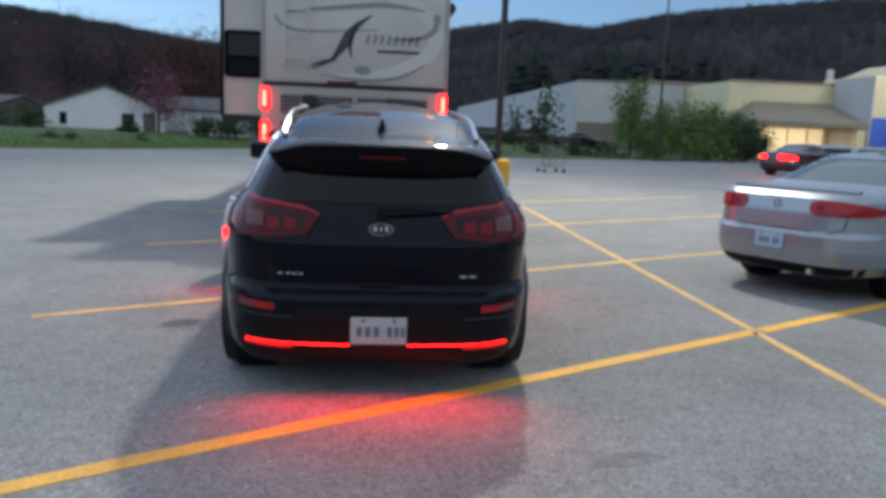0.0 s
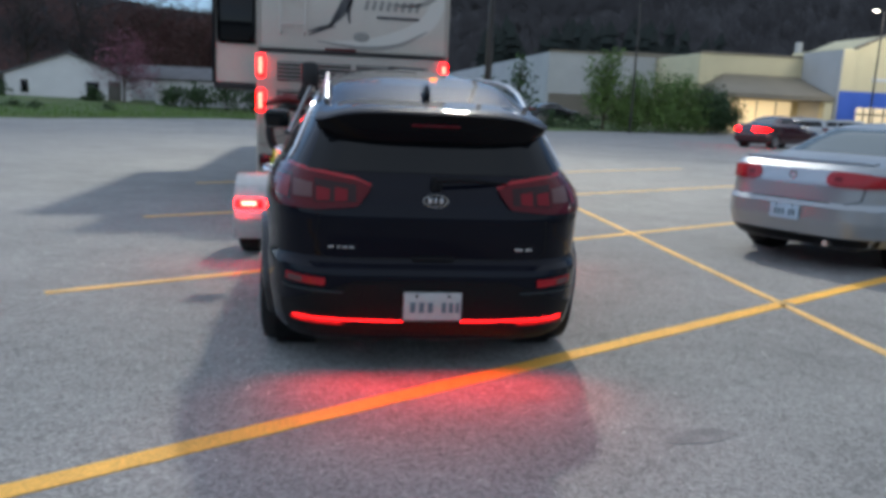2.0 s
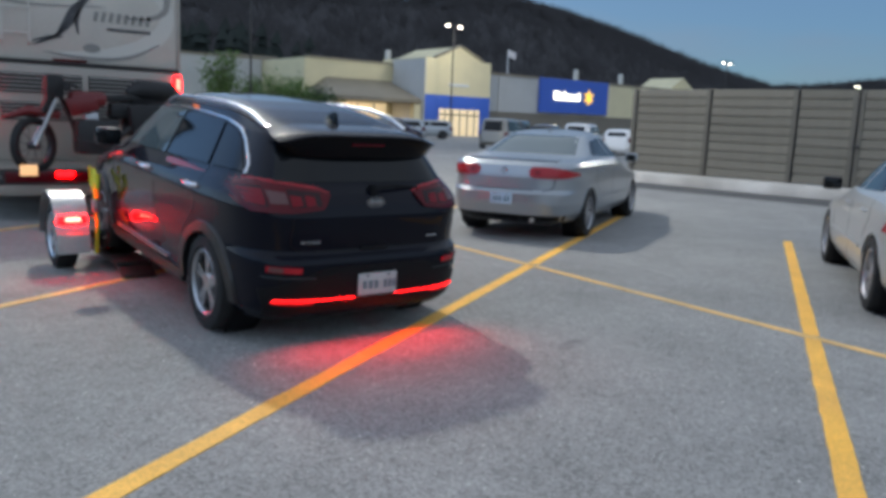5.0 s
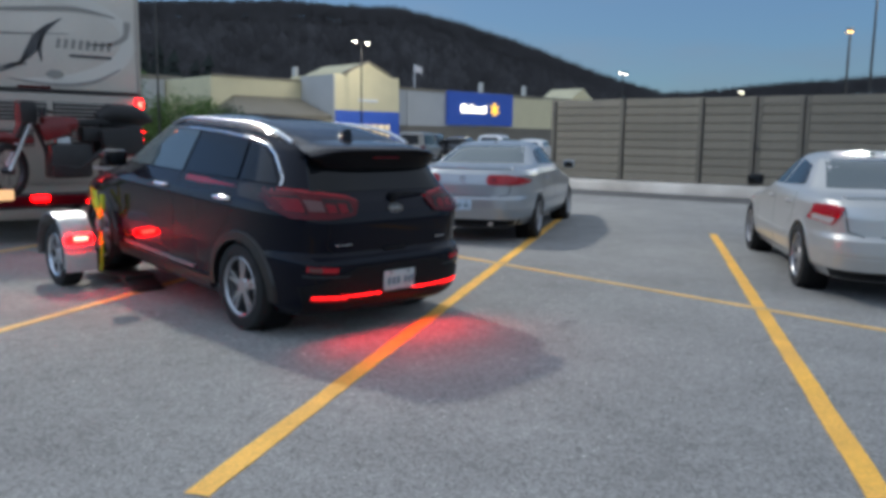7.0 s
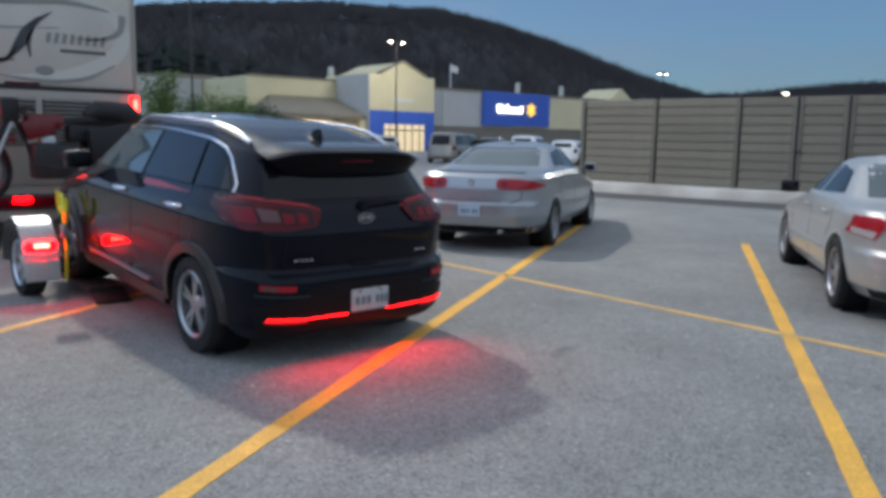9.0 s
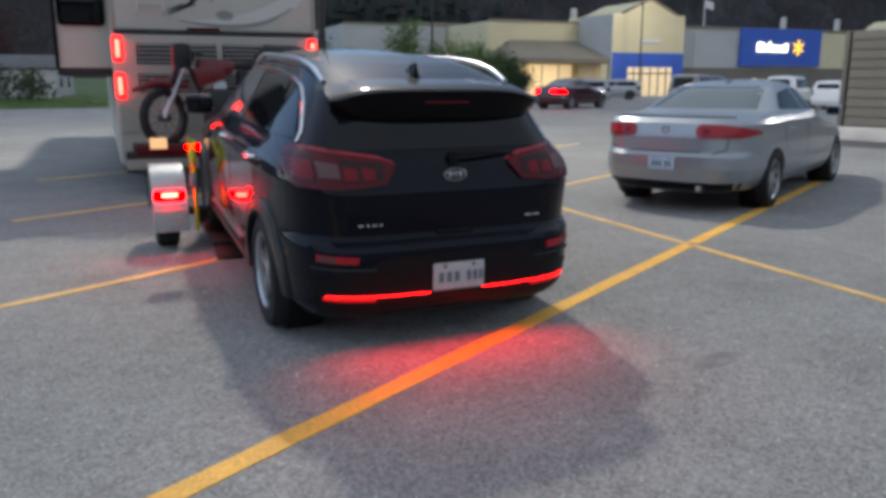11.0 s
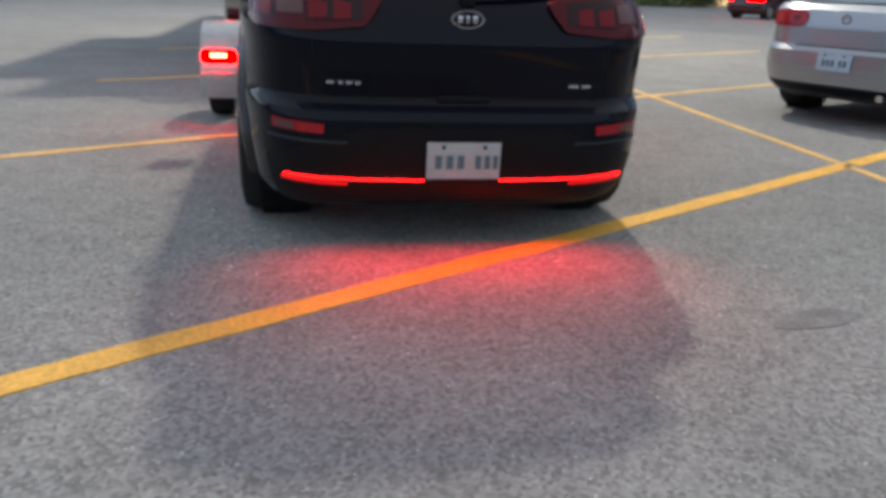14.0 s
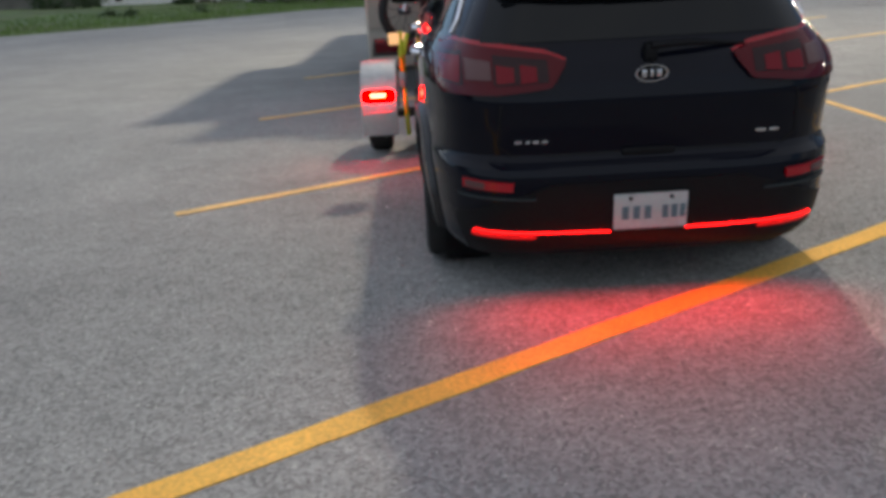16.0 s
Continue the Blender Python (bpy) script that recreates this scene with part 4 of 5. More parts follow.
def hills():
    verts, faces = [], []
    bearings, radii = np.arange(-180, 180.1, 1.5), [205, 225, 250, 280, 310, 340, 365, 380, 400, 440, 520]
    for b in bearings:
        for r in radii:
            verts.append((r * math.sin(radians(b)), r * math.cos(radians(b)), hill_height(b, r)))
    n = len(radii)
    for i in range(len(bearings) - 1):
        faces += [(i * n + j, i * n + j + 1, (i + 1) * n + j + 1, (i + 1) * n + j) for j in range(n - 1)]
    ob = raw("wooded_hills", verts, faces, "hill")
    for p in ob.data.polygons:
        p.use_smooth = True
    tagged(ob, "dark wooded ridge in early spring", "hill", kind="structure")
    for name, mat, count, seed, kindly in (("bare_woods", "twig", 15000, 3, 0), ("budding_woods", "twig_red", 1500, 4, 1), ("pine_woods", "conifer", 85, 6, 2)):
        rnd = random.Random(seed)
        tv, tf = [], []
        for _ in range(count):
            b = rnd.uniform(-32, 76) if kindly != 1 else rnd.uniform(-26, -8)
            r = rnd.choice([rnd.uniform(215, 385), rnd.uniform(350, 392)]) if kindly == 0 else rnd.uniform(218, 330)
            if kindly == 2:
                b, r = rnd.choice([rnd.gauss(17, 1.2), rnd.gauss(22, 2.2), rnd.gauss(12, 0.7)]), rnd.uniform(212, 250)
            x, y, z = r * math.sin(radians(b)), r * math.cos(radians(b)), hill_height(b, r)
            if kindly == 2:
                h, w = rnd.uniform(19, 26), rnd.uniform(3.4, 5.2)
                for layer in range(8):
                    z0, q = z + h * (0.25 + 0.085 * layer), w * (1 - 0.075 * layer) * rnd.uniform(0.6, 1.1)
                    k = len(tv)
                    tv += [(x + q * rnd.uniform(0.7, 1.2) * math.cos(a * math.tau / 7), y + q * rnd.uniform(0.7, 1.2) * math.sin(a * math.tau / 7), z0) for a in range(7)] + [(x + rnd.uniform(-1, 1), y, z0 + h * 0.16)]
                    tf += [(k + a, k + (a + 1) % 7, k + 7) for a in range(7)]
                continue
            h, w = rnd.uniform(5.5, 8.5), rnd.uniform(2.2, 3.8)
            for _ in range(10):
                t, u = rnd.uniform(0, math.tau), rnd.uniform(0.2, 0.6)
                q = math.sqrt(rnd.random())
                ex, ey, ez = x + w * q * math.cos(t), y + w * q * math.sin(t), z + h * (0.55 + 0.45 * math.sqrt(1.0001 - q * q)) * rnd.uniform(0.9, 1.05)
                k, q = len(tv), rnd.uniform(0.07, 0.22)
                tv += [(x - q * 0.5, y, z + h * u * 0.6), (x + q * 0.5, y, z + h * u * 0.6), (ex + q, ey, (z + h * u + ez) / 2 + 0.4), (ex, ey, ez), (ex - q, ey, (z + h * u + ez) / 2)]
                tf += [(k, k + 1, k + 2), (k, k + 2, k + 4), (k + 4, k + 2, k + 3)]
        # leaf-thin twigs all face the valley and take the sky's light evenly
        at, tri = np.array(tv), np.array(tf)
        u = at[tri[:, 0]]
        away = (np.cross(at[tri[:, 1]] - u, at[tri[:, 2]] - u) * u).sum(axis=1) > 0
        tri[away] = tri[away][:, ::-1]
        woods = raw(name, tv, tri.tolist(), mat)
        inward = -at / np.linalg.norm(at[:, :2], axis=1)[:, None]
        inward[:, 2] = 1.2
        inward += np.random.default_rng(seed).uniform(-0.35, 0.35, inward.shape)
        woods.data.polygons.foreach_set("use_smooth", [True] * len(woods.data.polygons))
        woods.data.normals_split_custom_set_from_vertices((inward / np.linalg.norm(inward, axis=1)[:, None]).tolist())
        tagged(woods, {0: "bare grey-brown winter woods on the ridge", 1: "reddish budding trees at the foot of the ridge", 2: "dark pines in front of the ridge"}[kindly], "woods", kind="stuff")


hills()


# ---- the fence ----
def fence():
    a, b = Vector((16.15, 15.2, 0)), Vector((18.6, 0.2, 0))
    d = (b - a).normalized()
    turn = math.degrees(math.atan2(d.y, d.x))
    kerb = boxed((8.5, 0.2, 0.13), (18.2, 1.1, 0.30), 0.02)
    ob = part("kerb", kerb, "concrete")
    ob.matrix_basis = pose(a.x - 0.55, a.y - 0.1, 0, 0, 0, turn)
    tagged(ob, "pale concrete kerb below the fence", "kerb", kind="structure")
    # dark band: the gutter with the fence's shade painted into its colour
    gutter = part("gutter", boxed((8.3, -1.30, 0.0), (19.0, 1.88, 0.012)), "gutter", smooth=0)
    gutter.matrix_basis = pose(a.x - 0.55, a.y - 0.1, 0, 0, 0, turn)
    tagged(gutter, "dark sealed asphalt gutter along the kerb with fence shade painted in", "gutter", kind="structure")
    f = thing("fence", pose(a.x, a.y, 0.27, 0, 0, turn), "tall taupe fence of horizontal slats with posts", "fence")
    spans = [0.13, 2.45, 4.84, 6.3, 7.51, 10.2, 12.6, 15.0]
    high, rows = 2.42, 10
    slat_mesh = {}
    for i, x in enumerate(spans):
        post = part("post", boxed((x, 0, high / 2), (0.13, 0.13, high + 0.06), 0.012), "fence_post", f)
        # black strip in place of the shadow gap beside the post
        part("reveal", boxed((x + 0.085, -0.03, high / 2), (0.035, 0.05, high)), "trim", post)
        if i in (3, 4):
            part("post", boxed((x + 0.16, 0.0, high / 2), (0.09, 0.11, high + 0.05), 0.012), "fence_post", f)
        if i == len(spans) - 1:
            break
        x1 = spans[i + 1]
        wide = round(x1 - x - 0.12, 3)
        for k in range(rows):
            if wide not in slat_mesh:
                bm = bmesh.new()
                h = high / rows
                prof = [(-0.012, 0), (-0.034, 0.012), (-0.040, h * 0.30), (-0.020, h * 0.80), (-0.004, h + 0.006), (0.02, h + 0.006), (0.02, 0)]
                e0 = [bm.verts.new((-wide / 2, p, q)) for p, q in prof]
                e1 = [bm.verts.new((wide / 2, p, q)) for p, q in prof]
                for j in range(len(prof)):
                    bm.faces.new((e0[j], e1[j], e1[(j + 1) % len(prof)], e0[(j + 1) % len(prof)]))
                bm.faces.new(e0), bm.faces.new(e1[::-1])
                slat_mesh[wide] = part("slat", bm, "fence", f, smooth=0)
                ob = slat_mesh[wide]
            else:
                ob = new("slat", slat_mesh[wide].data)
                ob.parent = f
            ob.location = ((x + x1) / 2, 0, 0.02 + k * high / rows)
    part("gate_latch", boxed((6.42, -0.07, 1.05), (0.16, 0.05, 0.07), 0.01), "black", f, "black latch")


fence()


# ---- lamp posts ----
def lamp_post(x, y, heads, tall=LAMP_HEIGHT, base=False, lens="lamp_white", turn=0.0):
    post = thing("lamp_post", pose(x, y, 0, 0, 0, turn), "tall dark car park lamp post" + (" on a yellow concrete base" if base else " with lit heads"), "lamp post", "lamp posts")
    if base:
        bm = bmesh.new()
        lathe(bm, [(0.0, 0.30), (0.86, 0.30), (0.90, 0.27), (0.90, 0.02)], 32)
        bmesh.ops.rotate(bm, cent=(0, 0, 0), matrix=Matrix.Rotation(radians(-90), 3, "Y"), verts=bm.verts[:])
        part("base", bm, "yellow_base", post, "yellow painted concrete base")
    part("pole", tubed([(0, 0, 0.0), (0, 0, tall * 0.5), (0, 0, tall)], [0.085, 0.075, 0.06], 12), "pole", post)
    for s in heads:
        head = part("lamp_head", boxed((s * 0.75, 0, tall), (0.75, 0.40, 0.16), 0.04), "pole", post)
        part("arm", tubed([(0, 0, tall - 0.05), (s * 0.5, 0, tall - 0.02)], 0.03), "pole", post)
        part("lens", boxed((s * 0.78, 0, tall - 0.10), (0.30, 0.24, 0.07), 0.03), lens, head, "lit lens")
    return post


WARM = (1.0, 0.96, 0.87)
lamp_post(3.05, 18.25, (1, -1), base=True)
pole_light(3.05, 18.25, LAMP_HEIGHT - 0.35, 4900, WARM)
lamp_post(20.8, 54.5, (1,), tall=12.0)
lamp_post(46.2, 63.5, (1, -1), tall=11)
pole_light(46.2, 60.0, 9.8, 550, WARM)
lamp_post(94.0, 64.0, (1, -1), tall=11)
lamp_post(146.0, 71.0, (1, -1), tall=11)
lamp_post(49.5, 18.0, (1,), tall=8.6, lens="lamp_sodium", turn=20)
lamp_post(49.5, 16.6, (1, -1), tall=11.5)
pole_light(49.5, 16.6, 11.1, 2200, WARM)


# ---- the motorhome ----
def swoosh(name, pts, widths, mat, parent):
    """A tapering painted curve on the rear wall, a few millimetres proud of it."""
    p = [Vector((x, 0, z)) for x, z in pts]
    fine, wide = [], []
    for i in range(len(p) - 1):
        a, b, c, d = p[max(i - 1, 0)], p[i], p[i + 1], p[min(i + 2, len(p) - 1)]
        for k in range(8):
            t = k / 8
            fine.append(0.5 * (2 * b + (c - a) * t + (2 * a - 5 * b + 4 * c - d) * t * t + (3 * b - a - 3 * c + d) * t ** 3))
            wide.append(widths[i] * (1 - t) + widths[i + 1] * t)
    fine.append(p[-1]), wide.append(widths[-1])
    layer = {"swoosh_light": 0.004, "swoosh_mid": 0.007, "swoosh_dark": 0.010, "badge": 0.010}[mat]
    verts, faces = [], []
    for i, q in enumerate(fine):
        d = (fine[min(i + 1, len(fine) - 1)] - fine[max(i - 1, 0)]).normalized()
        o = Vector((-d.z, 0, d.x)) * wide[i] / 2
        verts += [(q.x + o.x, -layer, q.z + o.z), (q.x - o.x, -layer, q.z - o.z), (q.x + o.x, 0.003, q.z + o.z), (q.x - o.x, 0.003, q.z - o.z)]
    for i in range(len(fine) - 1):
        k = 4 * i
        faces += [(k, k + 1, k + 5, k + 4), (k, k + 4, k + 6, k + 2), (k + 1, k + 3, k + 7, k + 5)]
    return raw(name, verts, faces, mat, parent)


def motorhome():
    rv = thing("motorhome", pose(-0.27, 10.95, 0, 0, 0, 0), "large cream motorhome with grey swirl graphics and lit red tail lamps", "motorhome")
    W, L, low, top = 1.30, 11.0, 0.42, 3.62
    bm = bmesh.new()
    prof = [(-W, low), (-W, top - 0.18), (-W + 0.06, top - 0.06), (-W + 0.2, top), (W - 0.2, top), (W - 0.06, top - 0.06), (W, top - 0.18), (W, low)]
    prism(bm, prof, L, Matrix.Translation((0, 0.02, 0)))
    part("body", bm, "rv", rv)
    rear = part("rear_wall", boxed((0, 0.0, 2.83), (2 * W - 0.10, 0.06, 1.46), 0.02), "rv", rv)
    part("rear_panel", boxed((0, -0.015, 1.42), (2 * W - 0.06, 0.09, 1.24), 0.03), "rv_low", rv)
    part("skirt", boxed((0, 0.03, 0.62), (2 * W - 0.04, 0.12, 0.44), 0.03), "rv_low", rv)
    part("bumper", boxed((0, -0.05, 0.40), (2 * W - 0.1, 0.14, 0.14), 0.03), "rv_low", rv)
    part("bumper_gap", boxed((0, -0.03, 0.52), (2 * W - 0.12, 0.12, 0.10), 0.01), "black", rv)
    part("waist_trim", boxed((0, -0.035, 2.07), (2 * W - 0.06, 0.05, 0.035), 0.008), "black", rv)
    for x in (-W + 0.03, W - 0.03):
        part("corner_trim", boxed((x, -0.01, 2.83), (0.06, 0.07, 1.5), 0.02), "rv_low", rv)
    # vents in the lower panel
    for x, z, w, h in ((-0.53, 1.80, 0.98, 0.26), (0.53, 1.80, 0.98, 0.26), (-0.62, 1.44, 0.80, 0.24), (0.53, 1.44, 0.98, 0.24)):
        vent = part("vent", boxed((x, -0.058, z), (w, 0.02, h), 0.006), "black", rv, "dark louvred vent")
        for k in range(5):
            part("slat", boxed((x, -0.078, z - h / 2 + h * (k + 0.6) / 5), (w - 0.03, 0.03, 0.012), 0.0, Matrix.Rotation(radians(35), 4, "X")), "swoosh_mid", vent)
    for s in (-1, 1):
        for z in (1.86, 1.40):
            lamp = part("tail_lamp", boxed((s * (W - 0.06), -0.075, z), (0.105, 0.05, 0.30), 0.02), "lit_dim", rv, "lit red tail lamp")
            part("lens", boxed((s * (W - 0.06), -0.101, z), (0.050, 0.02, 0.215), 0.008), "lit_core", lamp)
    bar = part("light_bar", boxed((-0.02, -0.06, 3.70), (0.80, 0.14, 0.10), 0.03), "lens_red", rv, "red light bar on the roof edge")
    for x in (-0.3, -0.1, 0.1, 0.3):
        part("bulb", boxed((x - 0.02, -0.135, 3.725), (0.05, 0.02, 0.03), 0.006), "amber", bar)
    for x in (-W + 0.15, W - 0.15):
        part("marker_lamp", boxed((x, -0.02, 3.60), (0.10, 0.06, 0.05), 0.015), "amber", rv, "lit amber marker")
    part("brake_lamp", boxed((-0.18, -0.05, 2.115), (0.42, 0.03, 0.035), 0.008), "lens_red", rv)
    # rear ladder
    ladder = part("ladder", bmesh.new(), "satin", rv, "short metal ladder")
    for x in (-0.98, -0.66):
        part("rail", tubed([(x, -0.02, 2.28), (x, -0.10, 2.32), (x, -0.10, 3.60), (x, 0.0, 3.72)], 0.012), "swoosh_light", ladder)
    for z in (2.42, 2.74, 3.06, 3.38):
        part("rung", tubed([(-0.98, -0.10, z), (-0.66, -0.10, z)], 0.010), "swoosh_light", ladder)
    # painted swirls
    art = rear
    art_at = Matrix.Translation((0, -0.031, 0))
    items = [
        ("swirl", [(-1.05, 2.98), (-0.85, 3.22), (-0.2, 3.36), (0.6, 3.28), (1.05, 3.02), (1.10, 2.70), (0.85, 2.42), (0.3, 2.24), (-0.35, 2.20)], [0.02, 0.10, 0.16, 0.14, 0.16, 0.20, 0.22, 0.14, 0.02], "swoosh_light"),
        ("swirl", [(-0.95, 3.05), (-0.3, 3.13), (0.4, 3.20), (0.95, 3.14)], [0.02, 0.06, 0.07, 0.02], "swoosh_mid"),
        ("swirl", [(-1.12, 3.0), (-0.98, 2.85), (-0.6, 2.80), (0.3, 2.86)], [0.02, 0.05, 0.03, 0.01], "swoosh_mid"),
        ("swirl", [(1.12, 3.10), (1.08, 2.88), (0.85, 2.76), (0.5, 2.74)], [0.10, 0.08, 0.05, 0.01], "swoosh_mid"),
        ("swirl", [(1.0, 2.42), (0.6, 2.22), (0.1, 2.16), (-0.5, 2.22)], [0.02, 0.05, 0.05, 0.01], "swoosh_mid"),
        ("swirl", [(-0.6, 2.30), (-0.35, 2.42), (-0.15, 2.62), (0.0, 2.88), (0.22, 3.06)], [0.02, 0.04, 0.075, 0.07, 0.01], "swoosh_dark"),
        ("swirl", [(-0.36, 2.38), (-0.24, 2.58), (-0.12, 2.80), (0.06, 2.98)], [0.01, 0.06, 0.06, 0.01], "swoosh_dark"),
        ("swirl", [(-0.06, 2.46), (-0.08, 2.66), (0.0, 2.86)], [0.01, 0.06, 0.01], "swoosh_dark"),
        ("swirl", [(-0.62, 2.34), (-0.42, 2.40), (-0.25, 2.42)], [0.01, 0.05, 0.01], "swoosh_dark"),
    ]
    for name, pts, widths, mat in items:
        swoosh(name, pts, widths, mat, art).matrix_basis = art_at
    for k in range(8):
        x = 0.15 + 0.098 * k
        swoosh("letter_bar", [(x, 2.66), (x + 0.03, 2.79)], [0.05, 0.05], "swoosh_mid", art).matrix_basis = art_at
    swoosh("letter_bar", [(0.30, 2.57), (0.88, 2.57)], [0.035, 0.035], "swoosh_dark", art).matrix_basis = art_at
    oval = lathe(bmesh.new(), [(-0.004, 0.11), (0.004, 0.11), (0.004, 0.001)], 28)
    part("emblem", oval, "swoosh_mid", art, "grey oval emblem").matrix_basis = Matrix.Translation((0.1, -0.04, 2.30)) @ Matrix.Rotation(radians(-90), 4, "Z") @ Matrix.Diagonal((1, 1, 0.55, 1))
    # slide-out room on the near side
    slide = part("slide_out", boxed((-W - 0.33, 2.75, 2.50), (0.70, 4.0, 1.74), 0.03), "rv", rv, "extended slide-out room")
    part("window", boxed((-W - 0.33, 0.735, 2.51), (0.52, 0.03, 0.62), 0.05), "glass", slide, "dark rounded window")
    part("window_frame", boxed((-W - 0.33, 0.745, 2.51), (0.57, 0.02, 0.67), 0.06), "trim", slide)
    part("edge_trim", boxed((-W - 0.66, 0.745, 2.50), (0.05, 0.05, 1.76), 0.01), "trim", slide)
    part("awning_roll", boxed((-W - 0.34, 0.80, 3.40), (0.74, 0.16, 0.10), 0.03), "black", slide)
    part("floor_edge", boxed((-W - 0.33, 2.75, 1.585), (0.68, 3.96, 0.10), 0.01), "black", slide)
    part("mirror_arm", boxed((W + 0.10, 9.6, 2.75), (0.30, 0.12, 0.50), 0.05), "black", rv)
    part("side_awning", tubed([(W + 0.07, 0.6, 3.3), (W + 0.07, 7.0, 3.3)], 0.08, 12), "black", rv)
    for s in (-1, 1):
        for y in (2.9, 9.4):
            wheel(rv, s * (W - 0.22), y, 0.46, 0.46, "steel", 6, 0.26)
    part("chassis", boxed((0, 5.5, 0.58), (1.5, 10.4, 0.22), 0.03), "black", rv)
    # carrier platform behind the rear wall
    return rv


motorhome()


# ---- motorcycle on its carrier ----
def carrier():
    c = thing("motorcycle_carrier", pose(-0.27, 10.02, 0), "dark steel motorcycle carrier with lit lamps behind the motorhome", "carrier")
    part("channel", boxed((0, 0, 0.64), (2.35, 0.24, 0.06), 0.012), "black", c)
    for y in (-0.12, 0.12):
        part("channel_lip", boxed((0, y, 0.69), (2.35, 0.02, 0.09), 0.005), "black", c)
    part("hitch_bar", boxed((0, 0.55, 0.56), (0.10, 1.1, 0.10), 0.012), "black", c)
    part("light_board", boxed((0, -0.17, 0.66), (2.30, 0.03, 0.13), 0.01), "lens_red", c, "red lamp board")
    # pale reflective plate whose amber light is put into its material
    part("side_lamp", boxed((-0.90, -0.20, 0.745), (0.19, 0.03, 0.13), 0.012), "side_glow", c, "pale reflective plate with an amber glow put in")
    part("tail_lamp", boxed((-0.50, -0.19, 0.69), (0.20, 0.03, 0.06), 0.012), "lit_red", c, "lit red lamp")
    part("tail_lamp", boxed((0.85, -0.19, 0.69), (0.20, 0.03, 0.06), 0.012), "lit_red", c, "lit red lamp")
    part("upright", tubed([(0.40, 0.16, 0.62), (0.40, 0.16, 1.72)], 0.022), "black", c)
    part("tie_bar", tubed([(-0.20, 0.16, 1.63), (0.66, 0.16, 1.60)], 0.020), "satin", c, "silver tie bar")
    part("tie_bar_cap", tubed([(0.66, 0.16, 1.60), (0.72, 0.16, 1.598)], 0.034, 10), "black", c)
    part("hitch_post", tubed([(0.40, 0.16, 1.70), (0.40, 0.10, 1.76)], 0.026), "black", c)


def motorcycle():
    b = thing("motorcycle", pose(-0.27, 10.02, 0.69), "red and black dirt motorcycle strapped on a carrier", "motorcycle")
    F, R = -0.80, 0.62
    for x, r in ((F, 0.345), (R, 0.325)):
        hub = new("wheel")
        hub.parent, hub.location, hub.rotation_euler = b, (x, 0, r), (0, 0, radians(128 if x == F else 90))
        t = lathe(bmesh.new(), [(-0.03, r - 0.09), (-0.055, r - 0.06), (-0.045, r - 0.012), (0, r), (0.045, r - 0.012), (0.055, r - 0.06), (0.03, r - 0.09)], 36)
        part("tyre", t, "tyre", hub)
        rim = lathe(bmesh.new(), [(-0.03, r - 0.07), (0.03, r - 0.07), (0.02, r - 0.085), (-0.02, r - 0.085), (-0.03, r - 0.07)], 36)
        lathe(rim, [(-0.06, 0.02), (-0.06, 0.05), (0.06, 0.05), (0.06, 0.02)], 16)
        for k in range(12):
            a = k * math.tau / 12
            tube(rim, [(0.03 * (-1) ** k, 0.04 * math.cos(a), 0.04 * math.sin(a)), (0, (r - 0.08) * math.cos(a + 0.2), (r - 0.08) * math.sin(a + 0.2))], 0.004, 4)
        part("rim", rim, "dark_alloy", hub)
    for y in (-0.09, 0.09):
        part("fork", tubed([(F, y, 0.345), (F + 0.20, y, 0.80), (F + 0.30, y, 1.02)], [0.028, 0.026, 0.022]), "steel", b, "silver fork leg")
        part("swing_arm", tubed([(R, y, 0.325), (0.05, y, 0.38)], 0.025), "satin", b)
        part("shroud", boxed((-0.26, y * 1.4, 0.86), (0.34, 0.03, 0.22), 0.012, Matrix.Rotation(radians(-18), 4, "Y")), "red_plastic", b)
    part("mudguard", tubed([(F - 0.34, 0, 0.66), (F - 0.05, 0, 0.76), (F + 0.30, 0, 0.72)], [0.02, 0.06, 0.05]), "red_plastic", b)
    part("tail_mudguard", tubed([(0.35, 0, 0.92), (0.75, 0, 0.92), (1.05, 0, 1.0)], [0.07, 0.06, 0.02]), "seat", b)
    part("number_board", boxed((F + 0.16, 0, 0.88), (0.06, 0.22, 0.30), 0.02, Matrix.Rotation(radians(20), 4, "Y")), "seat", b)
    part("fuel_tank", boxed((-0.18, 0, 0.93), (0.44, 0.25, 0.18), 0.07), "red_plastic", b)
    part("seat", boxed((0.28, 0, 0.96), (0.72, 0.17, 0.09), 0.035, Matrix.Rotation(radians(-4), 4, "Y")), "seat", b)
    part("side_panel", boxed((0.30, 0, 0.80), (0.46, 0.24, 0.20), 0.05), "seat", b)
    for y in (-0.20, 0.20):
        part("saddle_bag", boxed((0.55, y, 0.70), (0.56, 0.17, 0.40), 0.07, Matrix.Rotation(radians(-8), 4, "Y")), "seat", b, "black soft saddle bag")
    part("rolled_cover", tubed([(0.30, 0, 1.02), (0.45, 0, 1.07), (0.85, 0, 1.06), (1.0, 0, 1.0)], [0.06, 0.14, 0.13, 0.05], 12), "seat", b, "rolled black cover")
    part("engine", boxed((-0.08, 0, 0.46), (0.52, 0.32, 0.44), 0.06), "black", b)
    part("cylinder", boxed((-0.14, 0, 0.66), (0.17, 0.18, 0.20), 0.03, Matrix.Rotation(radians(-12), 4, "Y")), "steel", b)
    part("frame", tubed([(F + 0.30, 0, 0.98), (-0.36, 0, 0.62), (-0.28, 0, 0.28), (0.16, 0, 0.28), (0.18, 0, 0.78)], 0.025), "black", b)
